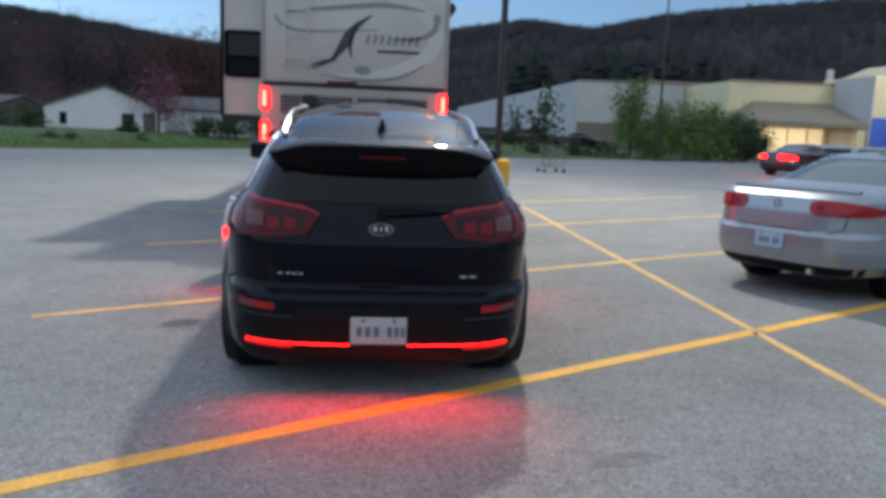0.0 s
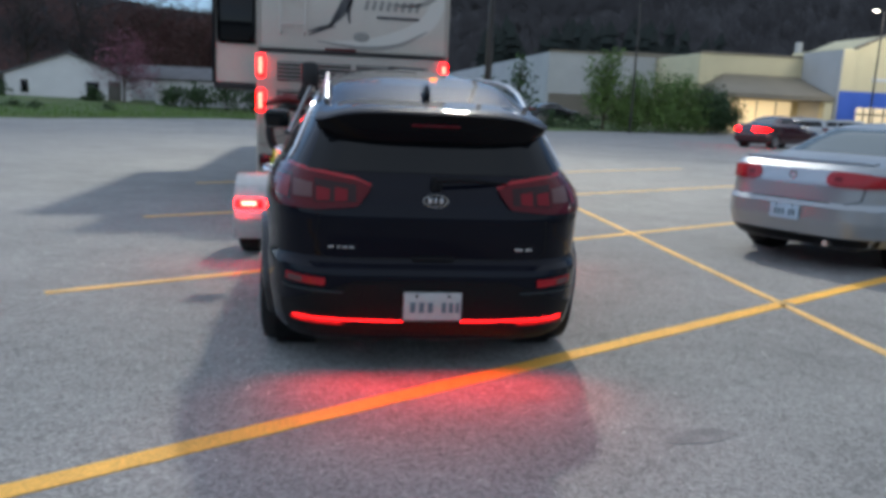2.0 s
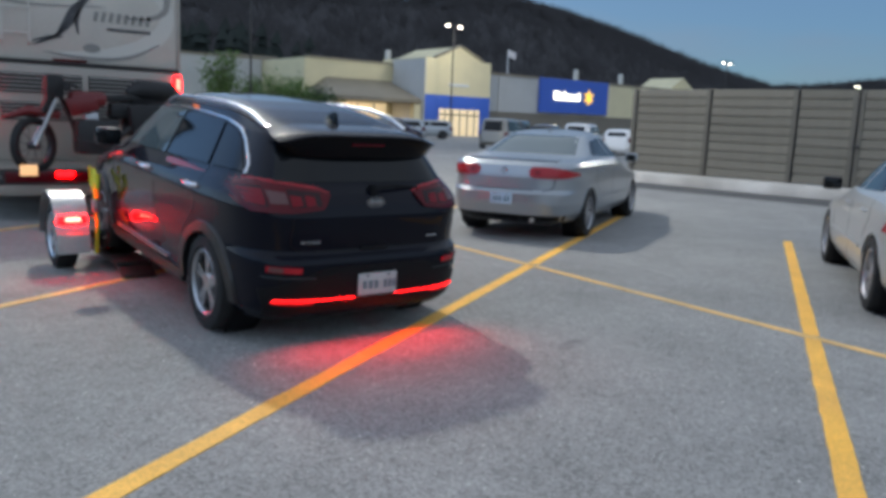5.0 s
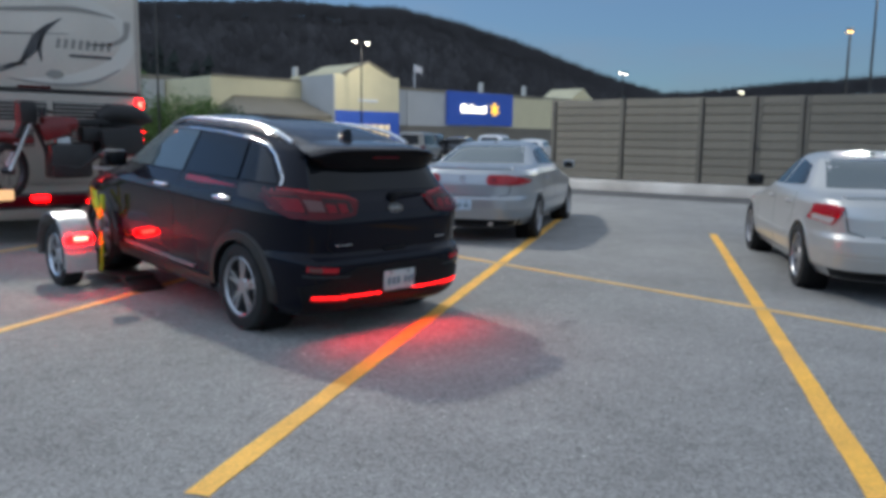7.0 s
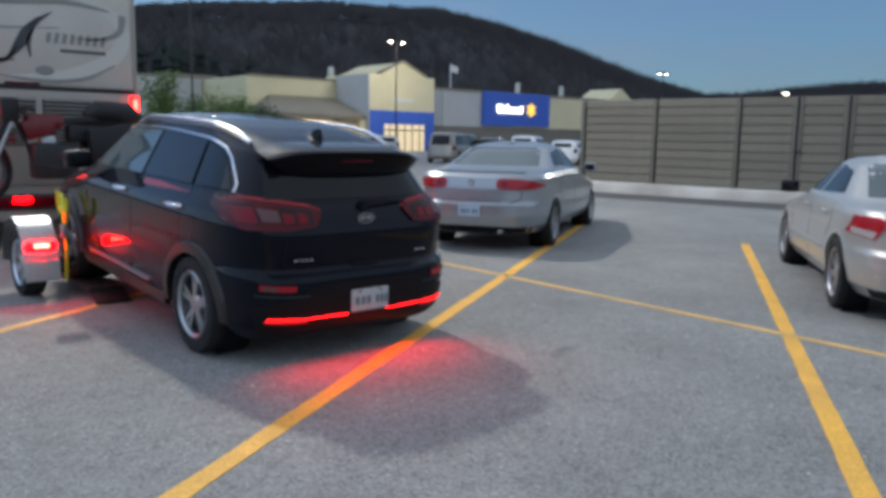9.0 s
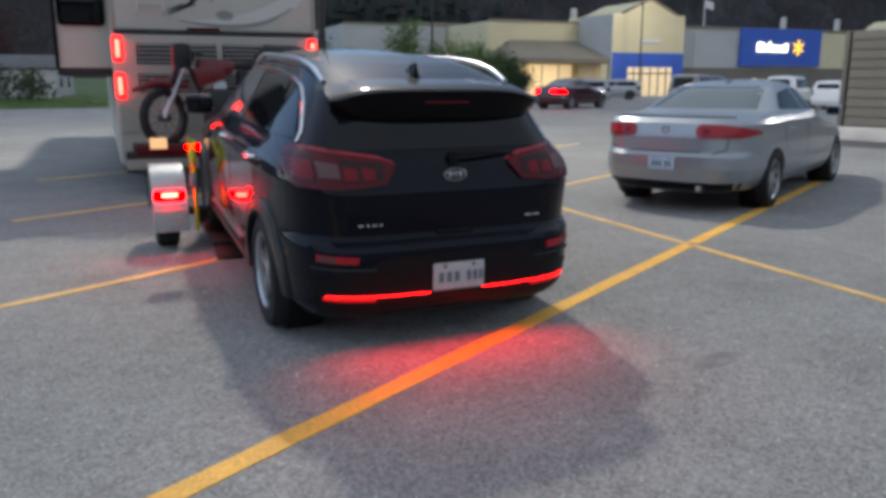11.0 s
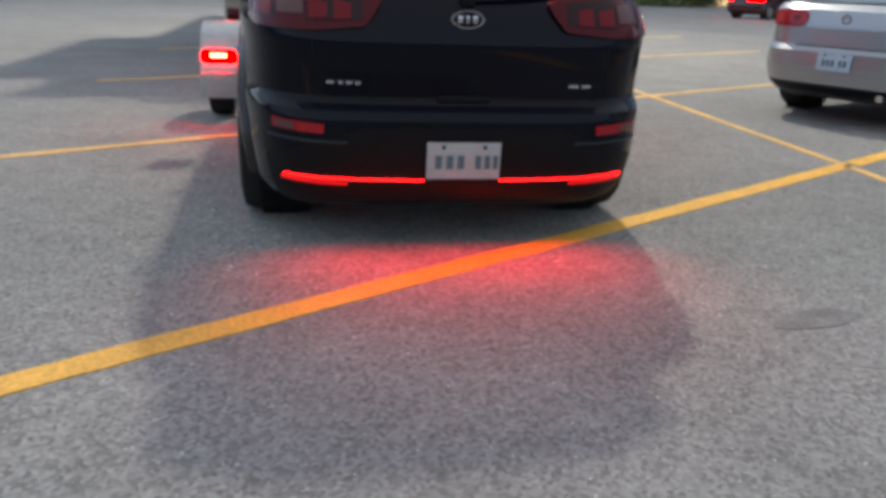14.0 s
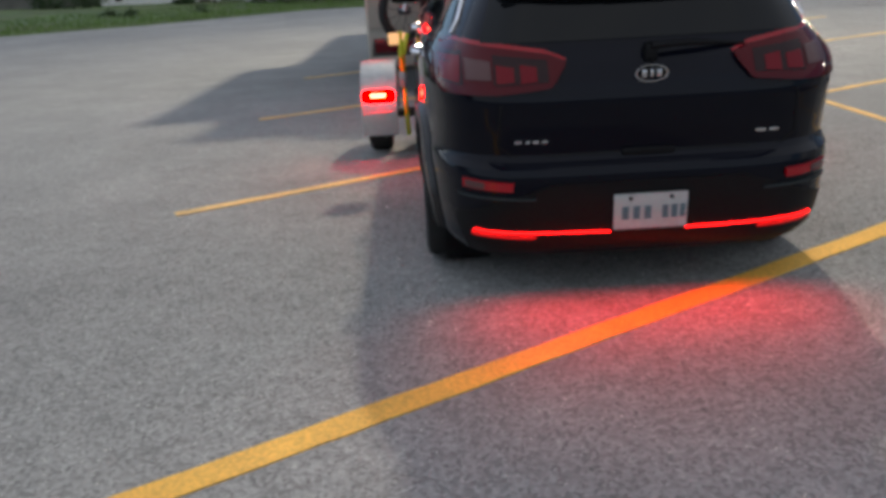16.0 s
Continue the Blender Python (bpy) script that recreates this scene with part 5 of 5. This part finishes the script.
    part("exhaust", tubed([(-0.22, -0.10, 0.60), (-0.36, -0.13, 0.42), (0.0, -0.16, 0.36), (0.35, -0.16, 0.62), (0.85, -0.16, 0.80)], [0.022, 0.022, 0.025, 0.05, 0.045]), "black", b)
    part("handlebar", tubed([(F + 0.40, -0.40, 1.06), (F + 0.36, -0.22, 1.10), (F + 0.32, 0, 1.04), (F + 0.36, 0.22, 1.10), (F + 0.40, 0.40, 1.06)], 0.013), "black", b)
    for s in (-1, 1):
        part("grip", tubed([(F + 0.40, s * 0.28, 1.085), (F + 0.41, s * 0.41, 1.06)], 0.022), "seat", b)
        part("hand_shield", boxed((F + 0.33, s * 0.31, 1.06), (0.03, 0.20, 0.09), 0.012), "seat", b)
    part("head_shell", boxed((F + 0.24, 0, 1.06), (0.22, 0.28, 0.30), 0.07), "seat", b)


carrier()
motorcycle()


# ---- tow dolly ----
def dolly():
    d = thing("tow_dolly", pose(0, 7.46, 0), "steel tow dolly with pale fenders, lit red lamps and yellow straps", "trailer")
    part("axle", tubed([(-1.2, 0, 0.30), (1.2, 0, 0.30)], 0.04, 10), "black", d)
    part("frame", boxed((0, 0.1, 0.22), (2.0, 0.14, 0.10), 0.012), "black", d)
    part("tongue", boxed((0, 1.4, 0.30), (0.12, 2.6, 0.10), 0.012), "black", d)
    for s in (-1, 1):
        wheel(d, s * 1.29, 0, 0.31, 0.31, "satin", 6, 0.19)
        bm = bmesh.new()
        rows = []
        for k in range(19):
            a = radians(-8) + k * radians(206) / 18
            p, q = 0.40 * math.cos(a), 0.40 * math.sin(a)
            rows.append([bm.verts.new(v) for v in ((s * 1.13, p, 0.34 + q), (s * 1.415, p, 0.34 + q), (s * 1.42, p * 0.95, 0.34 + q * 0.95), (s * 1.41, p * 0.985, 0.34 + q * 0.985), (s * 1.13, p * 0.985, 0.34 + q * 0.985))])
        for a, b in zip(rows, rows[1:]):
            for k in range(5):
                bm.faces.new((a[k], b[k], b[(k + 1) % 5], a[(k + 1) % 5]))
        fender = part("fender", bm, "steel", d, "pale galvanised fender")
        part("flap", boxed((s * 1.275, -0.415, 0.28), (0.29, 0.02, 0.19), 0.006), "plate", fender, "white mud flap")
        lamp = part("tail_lamp", boxed((s * 1.275, -0.40, 0.50), (0.25, 0.05, 0.085), 0.03), "lit_red", fender, "lit red oval lamp")
        part("lens", boxed((s * 1.275, -0.427, 0.505), (0.13, 0.012, 0.042), 0.006), "lit_hot", lamp)
        part("ramp", boxed((s * 0.82, -0.05, 0.115), (0.30, 1.25, 0.03), 0.008), "black", d)
        part("ramp_lip", boxed((s * 0.82, -0.75, 0.06), (0.30, 0.28, 0.02), 0.006, Matrix.Rotation(radians(18), 4, "X")), "black", d)
        part("ramp_stop", tubed([(s * 0.66, 0.46, 0.13), (s * 0.66, 0.50, 0.42), (s * 0.98, 0.50, 0.42), (s * 0.98, 0.46, 0.13)], 0.022), "black", d)
        strap = part("strap", bmesh.new(), "strap", d, "yellow ratchet strap")
        part("webbing", tube(bmesh.new(), [(s * 1.05, -0.30, 0.16), (s * 1.06, -0.38, 0.45), (s * 1.06, -0.30, 0.80), (s * 1.02, -0.14, 0.94)], 0.019, 6), "strap", strap)
        part("webbing", tube(bmesh.new(), [(s * 1.06, -0.36, 0.72), (s * 1.07, -0.24, 0.82), (s * 1.07, -0.20, 0.98)], 0.015, 6), "strap", strap)
        part("webbing", tube(bmesh.new(), [(s * 1.06, -0.36, 0.66), (s * 1.07, -0.46, 0.80), (s * 1.06, -0.44, 0.92)], 0.024, 6), "strap", strap)
        part("ratchet", boxed((s * 1.07, -0.37, 0.62), (0.06, 0.06, 0.12), 0.01), "steel", strap)


dolly()

# ---- parked cars ----
hatchback()
sedan(pose(3.97, 7.12, 0, 0, 0, 28.8 - 90), "silver four-door sedan parked across a bay line", "silver_paint", (5.26, 0.94, 1.48))
sedan(pose(4.04, 1.25, 0, 0, 0, 34.0 - 90), "light silver sedan with dark mirrors beside the fence", "pewter_paint", (4.83, 0.917, 1.415), "plate", "corner")
sedan(pose(19.7, 36.4, 0, 0, 0, 26 - 90), "dark wine-red sedan with lit tail lamps in the car park", "wine_paint", (5.4, 0.98, 1.62), "plate", "wide", True, fine=False)
FAR = "cars before the store"
for x, y, turn, paint, size, note in (
    (31.0, 46.5, 60, "silver_paint", (4.8, 0.93, 1.62), "silver estate car parked before the store"),
    (27.2, 34.6, -58, "grey_paint", (5.0, 0.97, 1.85), "dusty grey estate car parked before the store"),
    (31.2, 37.6, -56, "maroon_paint", (4.8, 0.95, 1.80), "dark estate car parked before the store"),
    (34.0, 37.6, -58, "maroon_paint", (4.6, 0.92, 1.60), "dark hatchback parked before the store"),
    (33.0, 33.5, -60, "white_paint", (5.0, 0.97, 1.75), "white estate car parked before the store"),
    (31.6, 29.0, -60, "white_paint", (4.6, 0.90, 1.50), "white hatchback parked near the fence"),
    (38.5, 53.0, 60, "silver_paint", (4.7, 0.92, 1.60), "silver estate car parked by the entrance"),
    (46.0, 46.0, -55, "grey_paint", (4.8, 0.93, 1.70), "grey estate car parked by the entrance"),
    (56.0, 45.0, -58, "white_paint", (4.8, 0.93, 1.70), "white estate car parked by the entrance"),
):
    suv(pose(x, y, 0, 0, 0, turn), note, paint, size, FAR)
sedan(pose(14.6, 61.5, 0.5, 0, 0, -82), "dark sedan parked beside the store wall", "maroon_paint", (4.8, 0.92, 1.45), fine=False)
suv(pose(12.6, 70.0, 0.6, 0, 0, -75), "wine-red car parked beside the store wall", "wine_paint", (4.6, 0.9, 1.55), FAR)
suv(pose(9.4, 72.0, 0.6, 0, 0, -75), "dark car parked beside the store wall", "maroon_paint", (4.6, 0.9, 1.55), FAR)


# ---- shopping trolley ----
def trolley():
    t = thing("shopping_trolley", pose(7.6, 31.6, 0, 0, 0, 20) @ Matrix.Scale(1.18, 4), "grey wire shopping trolley standing on the asphalt", "shopping trolley")
    bm = bmesh.new()
    lo, hi = [(-0.28, -0.17), (0.34, -0.20), (0.34, 0.20), (-0.28, 0.17)], [(-0.42, -0.22), (0.46, -0.29), (0.46, 0.29), (-0.42, 0.22)]
    for h in (0.52, 0.66, 0.80, 0.95):
        u = (h - 0.52) / 0.43
        ring = [(a[0] + (b[0] - a[0]) * u, a[1] + (b[1] - a[1]) * u, h) for a, b in zip(lo, hi)]
        for a, b in zip(ring, ring[1:] + ring[:1]):
            tube(bm, [a, b], 0.009 if h > 0.9 else 0.006, 5)
    for i in range(4):
        a0, a1, b0, b1 = lo[i], lo[(i + 1) % 4], hi[i], hi[(i + 1) % 4]
        for k in range(9):
            u = k / 9
            tube(bm, [(a0[0] + (a1[0] - a0[0]) * u, a0[1] + (a1[1] - a0[1]) * u, 0.52), (b0[0] + (b1[0] - b0[0]) * u, b0[1] + (b1[1] - b0[1]) * u, 0.95)], 0.005, 4)
    part("basket", bm, "trolley", t, "wire basket")
    bm = bmesh.new()
    for s in (-1, 1):
        tube(bm, [(0.46, s * 0.27, 0.95), (0.30, s * 0.26, 0.25), (-0.45, s * 0.20, 0.20)], 0.014, 6)
        tube(bm, [(-0.3, s * 0.18, 0.52), (-0.2, s * 0.22, 0.22)], 0.012, 6)
    part("frame", bm, "trolley", t)
    part("handle", tubed([(0.56, -0.27, 1.03), (0.56, 0.27, 1.03)], 0.02), "black", t)
    for x, y in ((0.36, 0.25), (0.36, -0.25), (-0.42, 0.19), (-0.42, -0.19)):
        o = part("castor", lathe(bmesh.new(), [(-0.02, 0.01), (-0.02, 0.065), (0.02, 0.065), (0.02, 0.01)], 14), "black", t)
        o.matrix_basis = Matrix.Translation((x, y, 0.065)) @ Matrix.Rotation(radians(90), 4, "Z")


trolley()


# ---- the store ----
def store():
    s = thing("store_building", pose(0, 0, 0), "large cream and grey store with a blue entrance and lit sign", "building")
    front, top = 70.0, 7.3

    def wall(name, x0, x1, y0, y1, z0, z1, mat, label=""):
        return part(name, boxed(((x0 + x1) / 2, (y0 + y1) / 2, (z0 + z1) / 2), (x1 - x0, y1 - y0, z1 - z0), 0.03), mat, s, label, 0)

    wall("wall", 22.0, 33.9, 82.0, 190, 0, 7.35, "wall_grey", "grey block wall")
    wall("wall", 34.0, 45.4, 72.0, 190, 0, top, "wall_cream")
    wall("wall", 45.5, 58.0, front, 190, 0, 7.2, "wall_grey")
    wall("wall", 58.1, 70.0, front, 190, 0, 7.2, "wall_grey")
    wall("wall", 70.1, 96.0, front, 190, 0, 7.0, "wall_cream")
    wall("wall_base", 22.2, 33.8, 81.9, 81.99, 0, 3.1, "wall_base", "darker lower wall")
    wall("wall_base", 54.0, 95.9, front - 0.10, front - 0.01, 0, 2.9, "wall_base", "darker lower wall")
    wall("coping", 22.0, 33.9, 81.85, 82.0, 7.35, 7.55, "roof_metal")
    wall("coping", 34.0, 45.4, 71.85, 72.0, 7.3, 7.5, "roof_metal")
    wall("coping", 54.0, 96.0, front - 0.15, front, 7.05, 7.3, "roof_metal")
    # entrance tower with its gable
    tower = part("tower", prism(bmesh.new(), [(44.6, 0), (53.4, 0), (53.4, 7.9), (52.2, 7.9), (49.0, 9.3), (45.8, 7.9), (44.6, 7.9)], 8.0, Matrix.Translation((0, 66.0, 0))), "wall_cream", s, "cream gabled entrance tower", 0)
    part("coping", prism(bmesh.new(), [(52.2, 7.9), (49.0, 9.3), (45.8, 7.9), (45.8, 8.1), (49.0, 9.5), (52.2, 8.1)], 0.5, Matrix.Translation((0, 65.8, 0))), "roof_metal", tower, smooth=0)
    part("blue_wall", boxed((49.0, 65.93, 2.1), (8.7, 0.10, 4.2), 0.02), "blue_panel", tower, "bright blue lower wall")
    part("doorway", boxed((49.2, 65.84, 1.4), (5.4, 0.06, 2.8), 0.01), "interior", tower, "lit glazed entrance")
    for x in (47.2, 48.2, 49.2, 50.2, 51.2):
        part("mullion", boxed((x, 65.79, 1.4), (0.10, 0.05, 2.8)), "black", tower)
    part("transom", boxed((49.2, 65.79, 2.2), (5.4, 0.05, 0.12)), "black", tower)
    part("letter_bar", boxed((49.0, 65.93, 5.3), (2.6, 0.12, 0.28), 0.03), "siding", tower)
    part("side_wall", boxed((44.5, 68.8, 3.9), (0.1, 6.0, 7.8)), "wall_grey", tower, smooth=0)
    # blue sign panel with plain glowing shapes
    panel = wall("sign_panel", 64.4, 76.6, front - 0.45, front - 0.12, 3.1, 7.25, "blue_panel", "large blue sign panel")
    x = 66.7
    for w, h in ((0.95, 1.0), (0.5, 0.7), (0.22, 1.1), (0.85, 0.7), (0.5, 0.7), (0.38, 0.7), (0.35, 0.95)):
        part("letter_bar", boxed((x + w / 2, front - 0.55, 5.2 + h / 2 - 0.5), (w, 0.16, h), 0.06), "sign_white", panel)
        x += w + 0.13
    star = part("star", lathe(bmesh.new(), [(-0.08, 0.16), (0.08, 0.16), (0.08, 0.01)], 16), "sign_gold", panel, "yellow six-rayed star")
    star.matrix_basis = Matrix.Translation((72.9, front - 0.55, 5.2)) @ Matrix.Rotation(radians(-90), 4, "Z")
    for k in range(6):
        a = k * math.tau / 6 + math.pi / 2
        t = Matrix.Translation((72.9 + 0.55 * math.cos(a), front - 0.55, 5.2 + 0.55 * math.sin(a))) @ Matrix.Rotation(-a, 4, "Y")
        part("ray", boxed((0, 0, 0), (0.62, 0.16, 0.24), 0.07), "sign_gold", panel).matrix_basis = t
    # canopy with a hipped metal roof and the lit shopfront below it
    bm = bmesh.new()
    pts = [(33.6, 66.0, 3.6), (44.3, 66.0, 3.6), (44.3, 72.2, 5.6), (36.6, 72.2, 5.6), (33.6, 72.2, 3.6)]
    v = [bm.verts.new(p) for p in pts] + [bm.verts.new((x, y, 3.2)) for x, y, _ in pts if True]
    bm.faces.new((v[0], v[1], v[2], v[3])), bm.faces.new((v[0], v[3], v[4])), bm.faces.new((v[5], v[6], v[1], v[0]))
    bm.faces.new((v[9], v[5], v[0], v[4])), bm.faces.new((v[6], v[7], v[2], v[1])), bm.faces.new((v[5], v[9], v[7], v[6]))
    part("canopy_roof", bm, "roof_metal", s, "tan hipped canopy roof", 0)
    for x in (34.0, 44.0):
        part("canopy_pier", boxed((x, 66.6, 1.6), (0.8, 0.8, 3.2), 0.03), "wall_cream", s)
    part("shopfront", boxed((39.2, 71.9, 1.6), (9.2, 0.1, 3.0), 0.02), "interior", s, "lit shopfront under the canopy")
    for x in (36.2, 38.2, 40.2, 42.2):
        part("mullion", boxed((x, 71.82, 1.6), (0.10, 0.06, 3.0)), "roof_metal", s)
    # roof clutter and a far gable
    part("roof_unit", boxed((38.0, 96, 7.9), (7.0, 4.0, 1.6), 0.05), "wall_base", s)
    part("roof_unit", boxed((30.0, 104, 8.2), (3.0, 3.0, 1.6), 0.05), "wall_grey", s)
    part("far_gable", prism(bmesh.new(), [(91.5, 6.8), (99.5, 6.8), (95.5, 9.2)], 6.0, Matrix.Translation((0, 72.0, 0))), "wall_cream", s, smooth=0)
    for x in (45.2, 53.0, 75.0, 84.0):
        part("roof_vent", boxed((x, 74, 8.2), (0.5, 0.5, 1.6), 0.05), "wall_grey", s)
    f = thing("flagpole", pose(61.5, 72.5, 7.0), "pale flagpole with a small flag on the roof", "flagpole")
    part("pole", tubed([(0, 0, 0), (0, 0, 3.4)], 0.06), "siding", f)
    bm = bmesh.new()
    rows = [[bm.verts.new((0.15 * k, 0.06 * math.sin(k * 1.3), 3.35 - z - 0.03 * k)) for z in (0.0, 0.8)] for k in range(9)]
    for a, b in zip(rows, rows[1:]):
        bm.faces.new((a[0], b[0], b[1], a[1]))
    part("flag", bm, "flag", f)
    # unseen fill lamps added to brighten the space under the canopy
    for x in (38.0, 41.0):
        data = bpy.data.lights.new("canopy_fill", "AREA")
        data.energy, data.size, data.color = 60, 1.2, (1.0, 0.8, 0.5)
        new("canopy_fill", data).matrix_world = look((x, 69.0, 3.1), (x, 69.3, 0))


store()


# ---- trees, shrubs and houses ----
def tree(name, x, y, tall, spread, leaf, count, seed, label, z=0.0, blob=0.35, low=0.25, category="tree", slim=0.5):
    rnd = random.Random(seed)
    t = thing(name, pose(x, y, z), label, category)
    bm = bmesh.new()
    tube(bm, [(0, 0, -0.1), (0.05, 0, tall * 0.3), (0.0, 0.08, tall * 0.6), (0.05, 0, tall * 0.92)], [tall * 0.022, tall * 0.017, tall * 0.010, tall * 0.003], 7)
    tips = []
    for k in range(16):
        h, a = tall * rnd.uniform(low, 0.85), rnd.uniform(0, math.tau)
        q = spread * rnd.uniform(0.5, 1.0) * (1.15 - h / tall * 0.7)
        e = Vector((q * math.cos(a), q * math.sin(a), h + tall * rnd.uniform(0.04, 0.2)))
        tube(bm, [(0, 0, h * 0.75), e * 0.5 + Vector((0, 0, h * 0.40)), e], [tall * 0.009, tall * 0.006, tall * 0.002], 5)
        tips.append(e)
    part("trunk", bm, "bark", t)
    verts, faces = [], []
    for _ in range(count):
        c = rnd.choice(tips) * rnd.uniform(0.55, 1.05) if rnd.random() < 0.8 else Vector((0, 0, tall * rnd.uniform(low + 0.1, 1.0)))
        c = c + Vector((rnd.gauss(0, 1), rnd.gauss(0, 1), rnd.gauss(0, 0.8))) * spread * 0.20
        c.z = max(c.z, tall * low * 0.4)
        s = blob * rnd.uniform(0.5, 1.2)
        a, b = Vector((rnd.gauss(0, 1), rnd.gauss(0, 1), rnd.gauss(0, 1))).normalized() * s, Vector((rnd.gauss(0, 1), rnd.gauss(0, 1), rnd.gauss(0, 1))).normalized() * s
        k = len(verts)
        verts += [tuple(c - a), tuple(c + b * slim), tuple(c + a), tuple(c - b * slim)]
        faces.append((k, k + 1, k + 2, k + 3))
    raw("crown", verts, faces, leaf, t)
    return t


tree("young_tree", 19.6, 57.0, 5.7, 1.7, "leaf", 3600, 11, "young tree with fresh green leaves", blob=0.15)
tree("young_tree", 13.2, 57.5, 5.2, 1.6, "leaf_dark", 420, 12, "thin young tree with sparse dark leaves", blob=0.25)
tree("young_tree", 11.0, 58.0, 3.6, 1.2, "leaf_dark", 240, 13, "thin young tree with sparse dark leaves", blob=0.22)
for i, (x, y, h, w) in enumerate(((22.0, 57.0, 3.9, 2.3), (24.3, 58.0, 4.2, 2.4), (26.8, 59.5, 4.1, 2.4), (29.2, 60.0, 3.7, 2.3), (31.0, 61.5, 3.3, 2.0))):
    tree("shrub", x, y, h, w, "leaf_dark" if i > 2 else "leaf", 5200, 20 + i, "dense green roadside shrub", blob=0.14, low=0.05, category="shrub")
for i, (x, y) in enumerate(((8.0, 55.0), (12.0, 55.5), (15.0, 55.0), (17.5, 55.5))):
    tree("low_hedge", x, y, 1.3, 1.4, "leaf_dark", 300, 40 + i, "low dark hedge along the verge", blob=0.2, low=0.05, category="shrub")
tree("redbud_tree", -15.4, 60.0, 4.6, 2.9, "blossom", 2600, 50, "small redbud tree in pink blossom", z=0.5, blob=0.11)
for i, (x, y, h) in enumerate(((-32.0, 72.0, 9.2), (-27.5, 76.0, 10.0), (-36.0, 70.0, 9.5), (-24.0, 80.0, 9.4))):
    tree("bare_tree", x, y, h, 4.0, "twig", 5200, 60 + i, "tall bare tree with fine twigs", z=0.9, blob=0.42, slim=0.05)
for i, (x, y, h) in enumerate(((-18.5, 84.0, 9.2), (-22.0, 86.0, 8.8), (-14.5, 86.0, 8.8), (-12.0, 90.0, 8.2))):
    tree("budding_tree", x, y, h, 5.2, "twig_red", 9000, 70 + i, "tree with dense reddish buds", z=1.0, blob=0.34, slim=0.10)
for i, (x, y) in enumerate(((-17.4, 45.0), (-16.2, 44.6), (-13.0, 47.0))):
    tree("small_bush", x, y, 0.5, 0.5, "leaf_dark", 160, 80 + i, "small dark bush in the grass", z=0.2, blob=0.10, low=0.05, category="shrub")


for i, (x, y, h) in enumerate(((-9.6, 55.5, 1.5), (-7.6, 54.5, 1.9), (-11.4, 57.0, 1.4), (-5.6, 54.0, 1.6), (-24.0, 58.0, 1.9), (-26.5, 58.5, 1.6), (-17.0, 58.6, 1.0))):
    tree("verge_shrub", x, y, h, h * 0.8, "leaf_dark", 700, 90 + i, "dark shrub before the white houses", z=0.4, blob=0.16, low=0.05, category="shrub")


def house(x, y, wide, deep, eave, ridge, turn, label, roof="shingle", wall="siding", openings=()):
    h = thing("house", pose(x, y, 0.5, 0, 0, turn), label, "house")
    part("wall", prism(bmesh.new(), [(-wide / 2, -0.5), (wide / 2, -0.5), (wide / 2, eave), (0, ridge), (-wide / 2, eave)], deep, Matrix.Translation((0, -deep / 2, 0))), wall, h, {"siding": "white siding", "siding_grey": "pale grey siding"}.get(wall, "weathered boards"), 0)
    for x0, z0, w, t in openings:
        pane = part("window" if t < 1.5 else "door", boxed((x0, -deep / 2 - 0.02, z0), (w, 0.06, t), 0.01), "glass" if t < 1.5 else "shed", h)
        part("frame", boxed((x0, -deep / 2 - 0.01, z0), (w + 0.14, 0.04, t + 0.14), 0.01), "siding", pane)
    for s in (-1, 1):
        d = Vector((s * wide / 2, 0, eave - ridge))
        t = Matrix.Translation((s * wide / 4 * 1.06, 0, (eave + ridge) / 2 + 0.06)) @ Matrix.Rotation(math.atan2(ridge - eave, wide / 2) * s, 4, "Y")
        bm = boxed((0, 0, 0), (d.length * 1.12, deep + 0.5, 0.12), 0.01)
        bmesh.ops.transform(bm, matrix=t, verts=bm.verts[:])
        part("roof", bm, roof, h)
    return h


house(-20.6, 66.0, 8.4, 9.0, 1.7, 3.3, 12, "white house with a shallow gable behind the verge", openings=((-2.9, 0.9, 0.5, 0.9), (1.6, 1.0, 0.9, 0.8), (3.1, 0.55, 0.9, 1.9)))
house(-14.2, 70.0, 5.6, 8.0, 1.9, 2.9, 80, "white outbuilding with a grey roof behind the verge")
house(-8.4, 62.0, 5.2, 9.0, 1.8, 2.6, 80, "low grey mobile home behind the verge", wall="siding_grey", openings=((-1.4, 0.9, 0.8, 0.7), (0.9, 0.9, 0.8, 0.7)))
house(-29.5, 64.0, 6.0, 7.0, 1.5, 2.3, 70, "grey-roofed shed beyond the trees", "shingle", "shed")
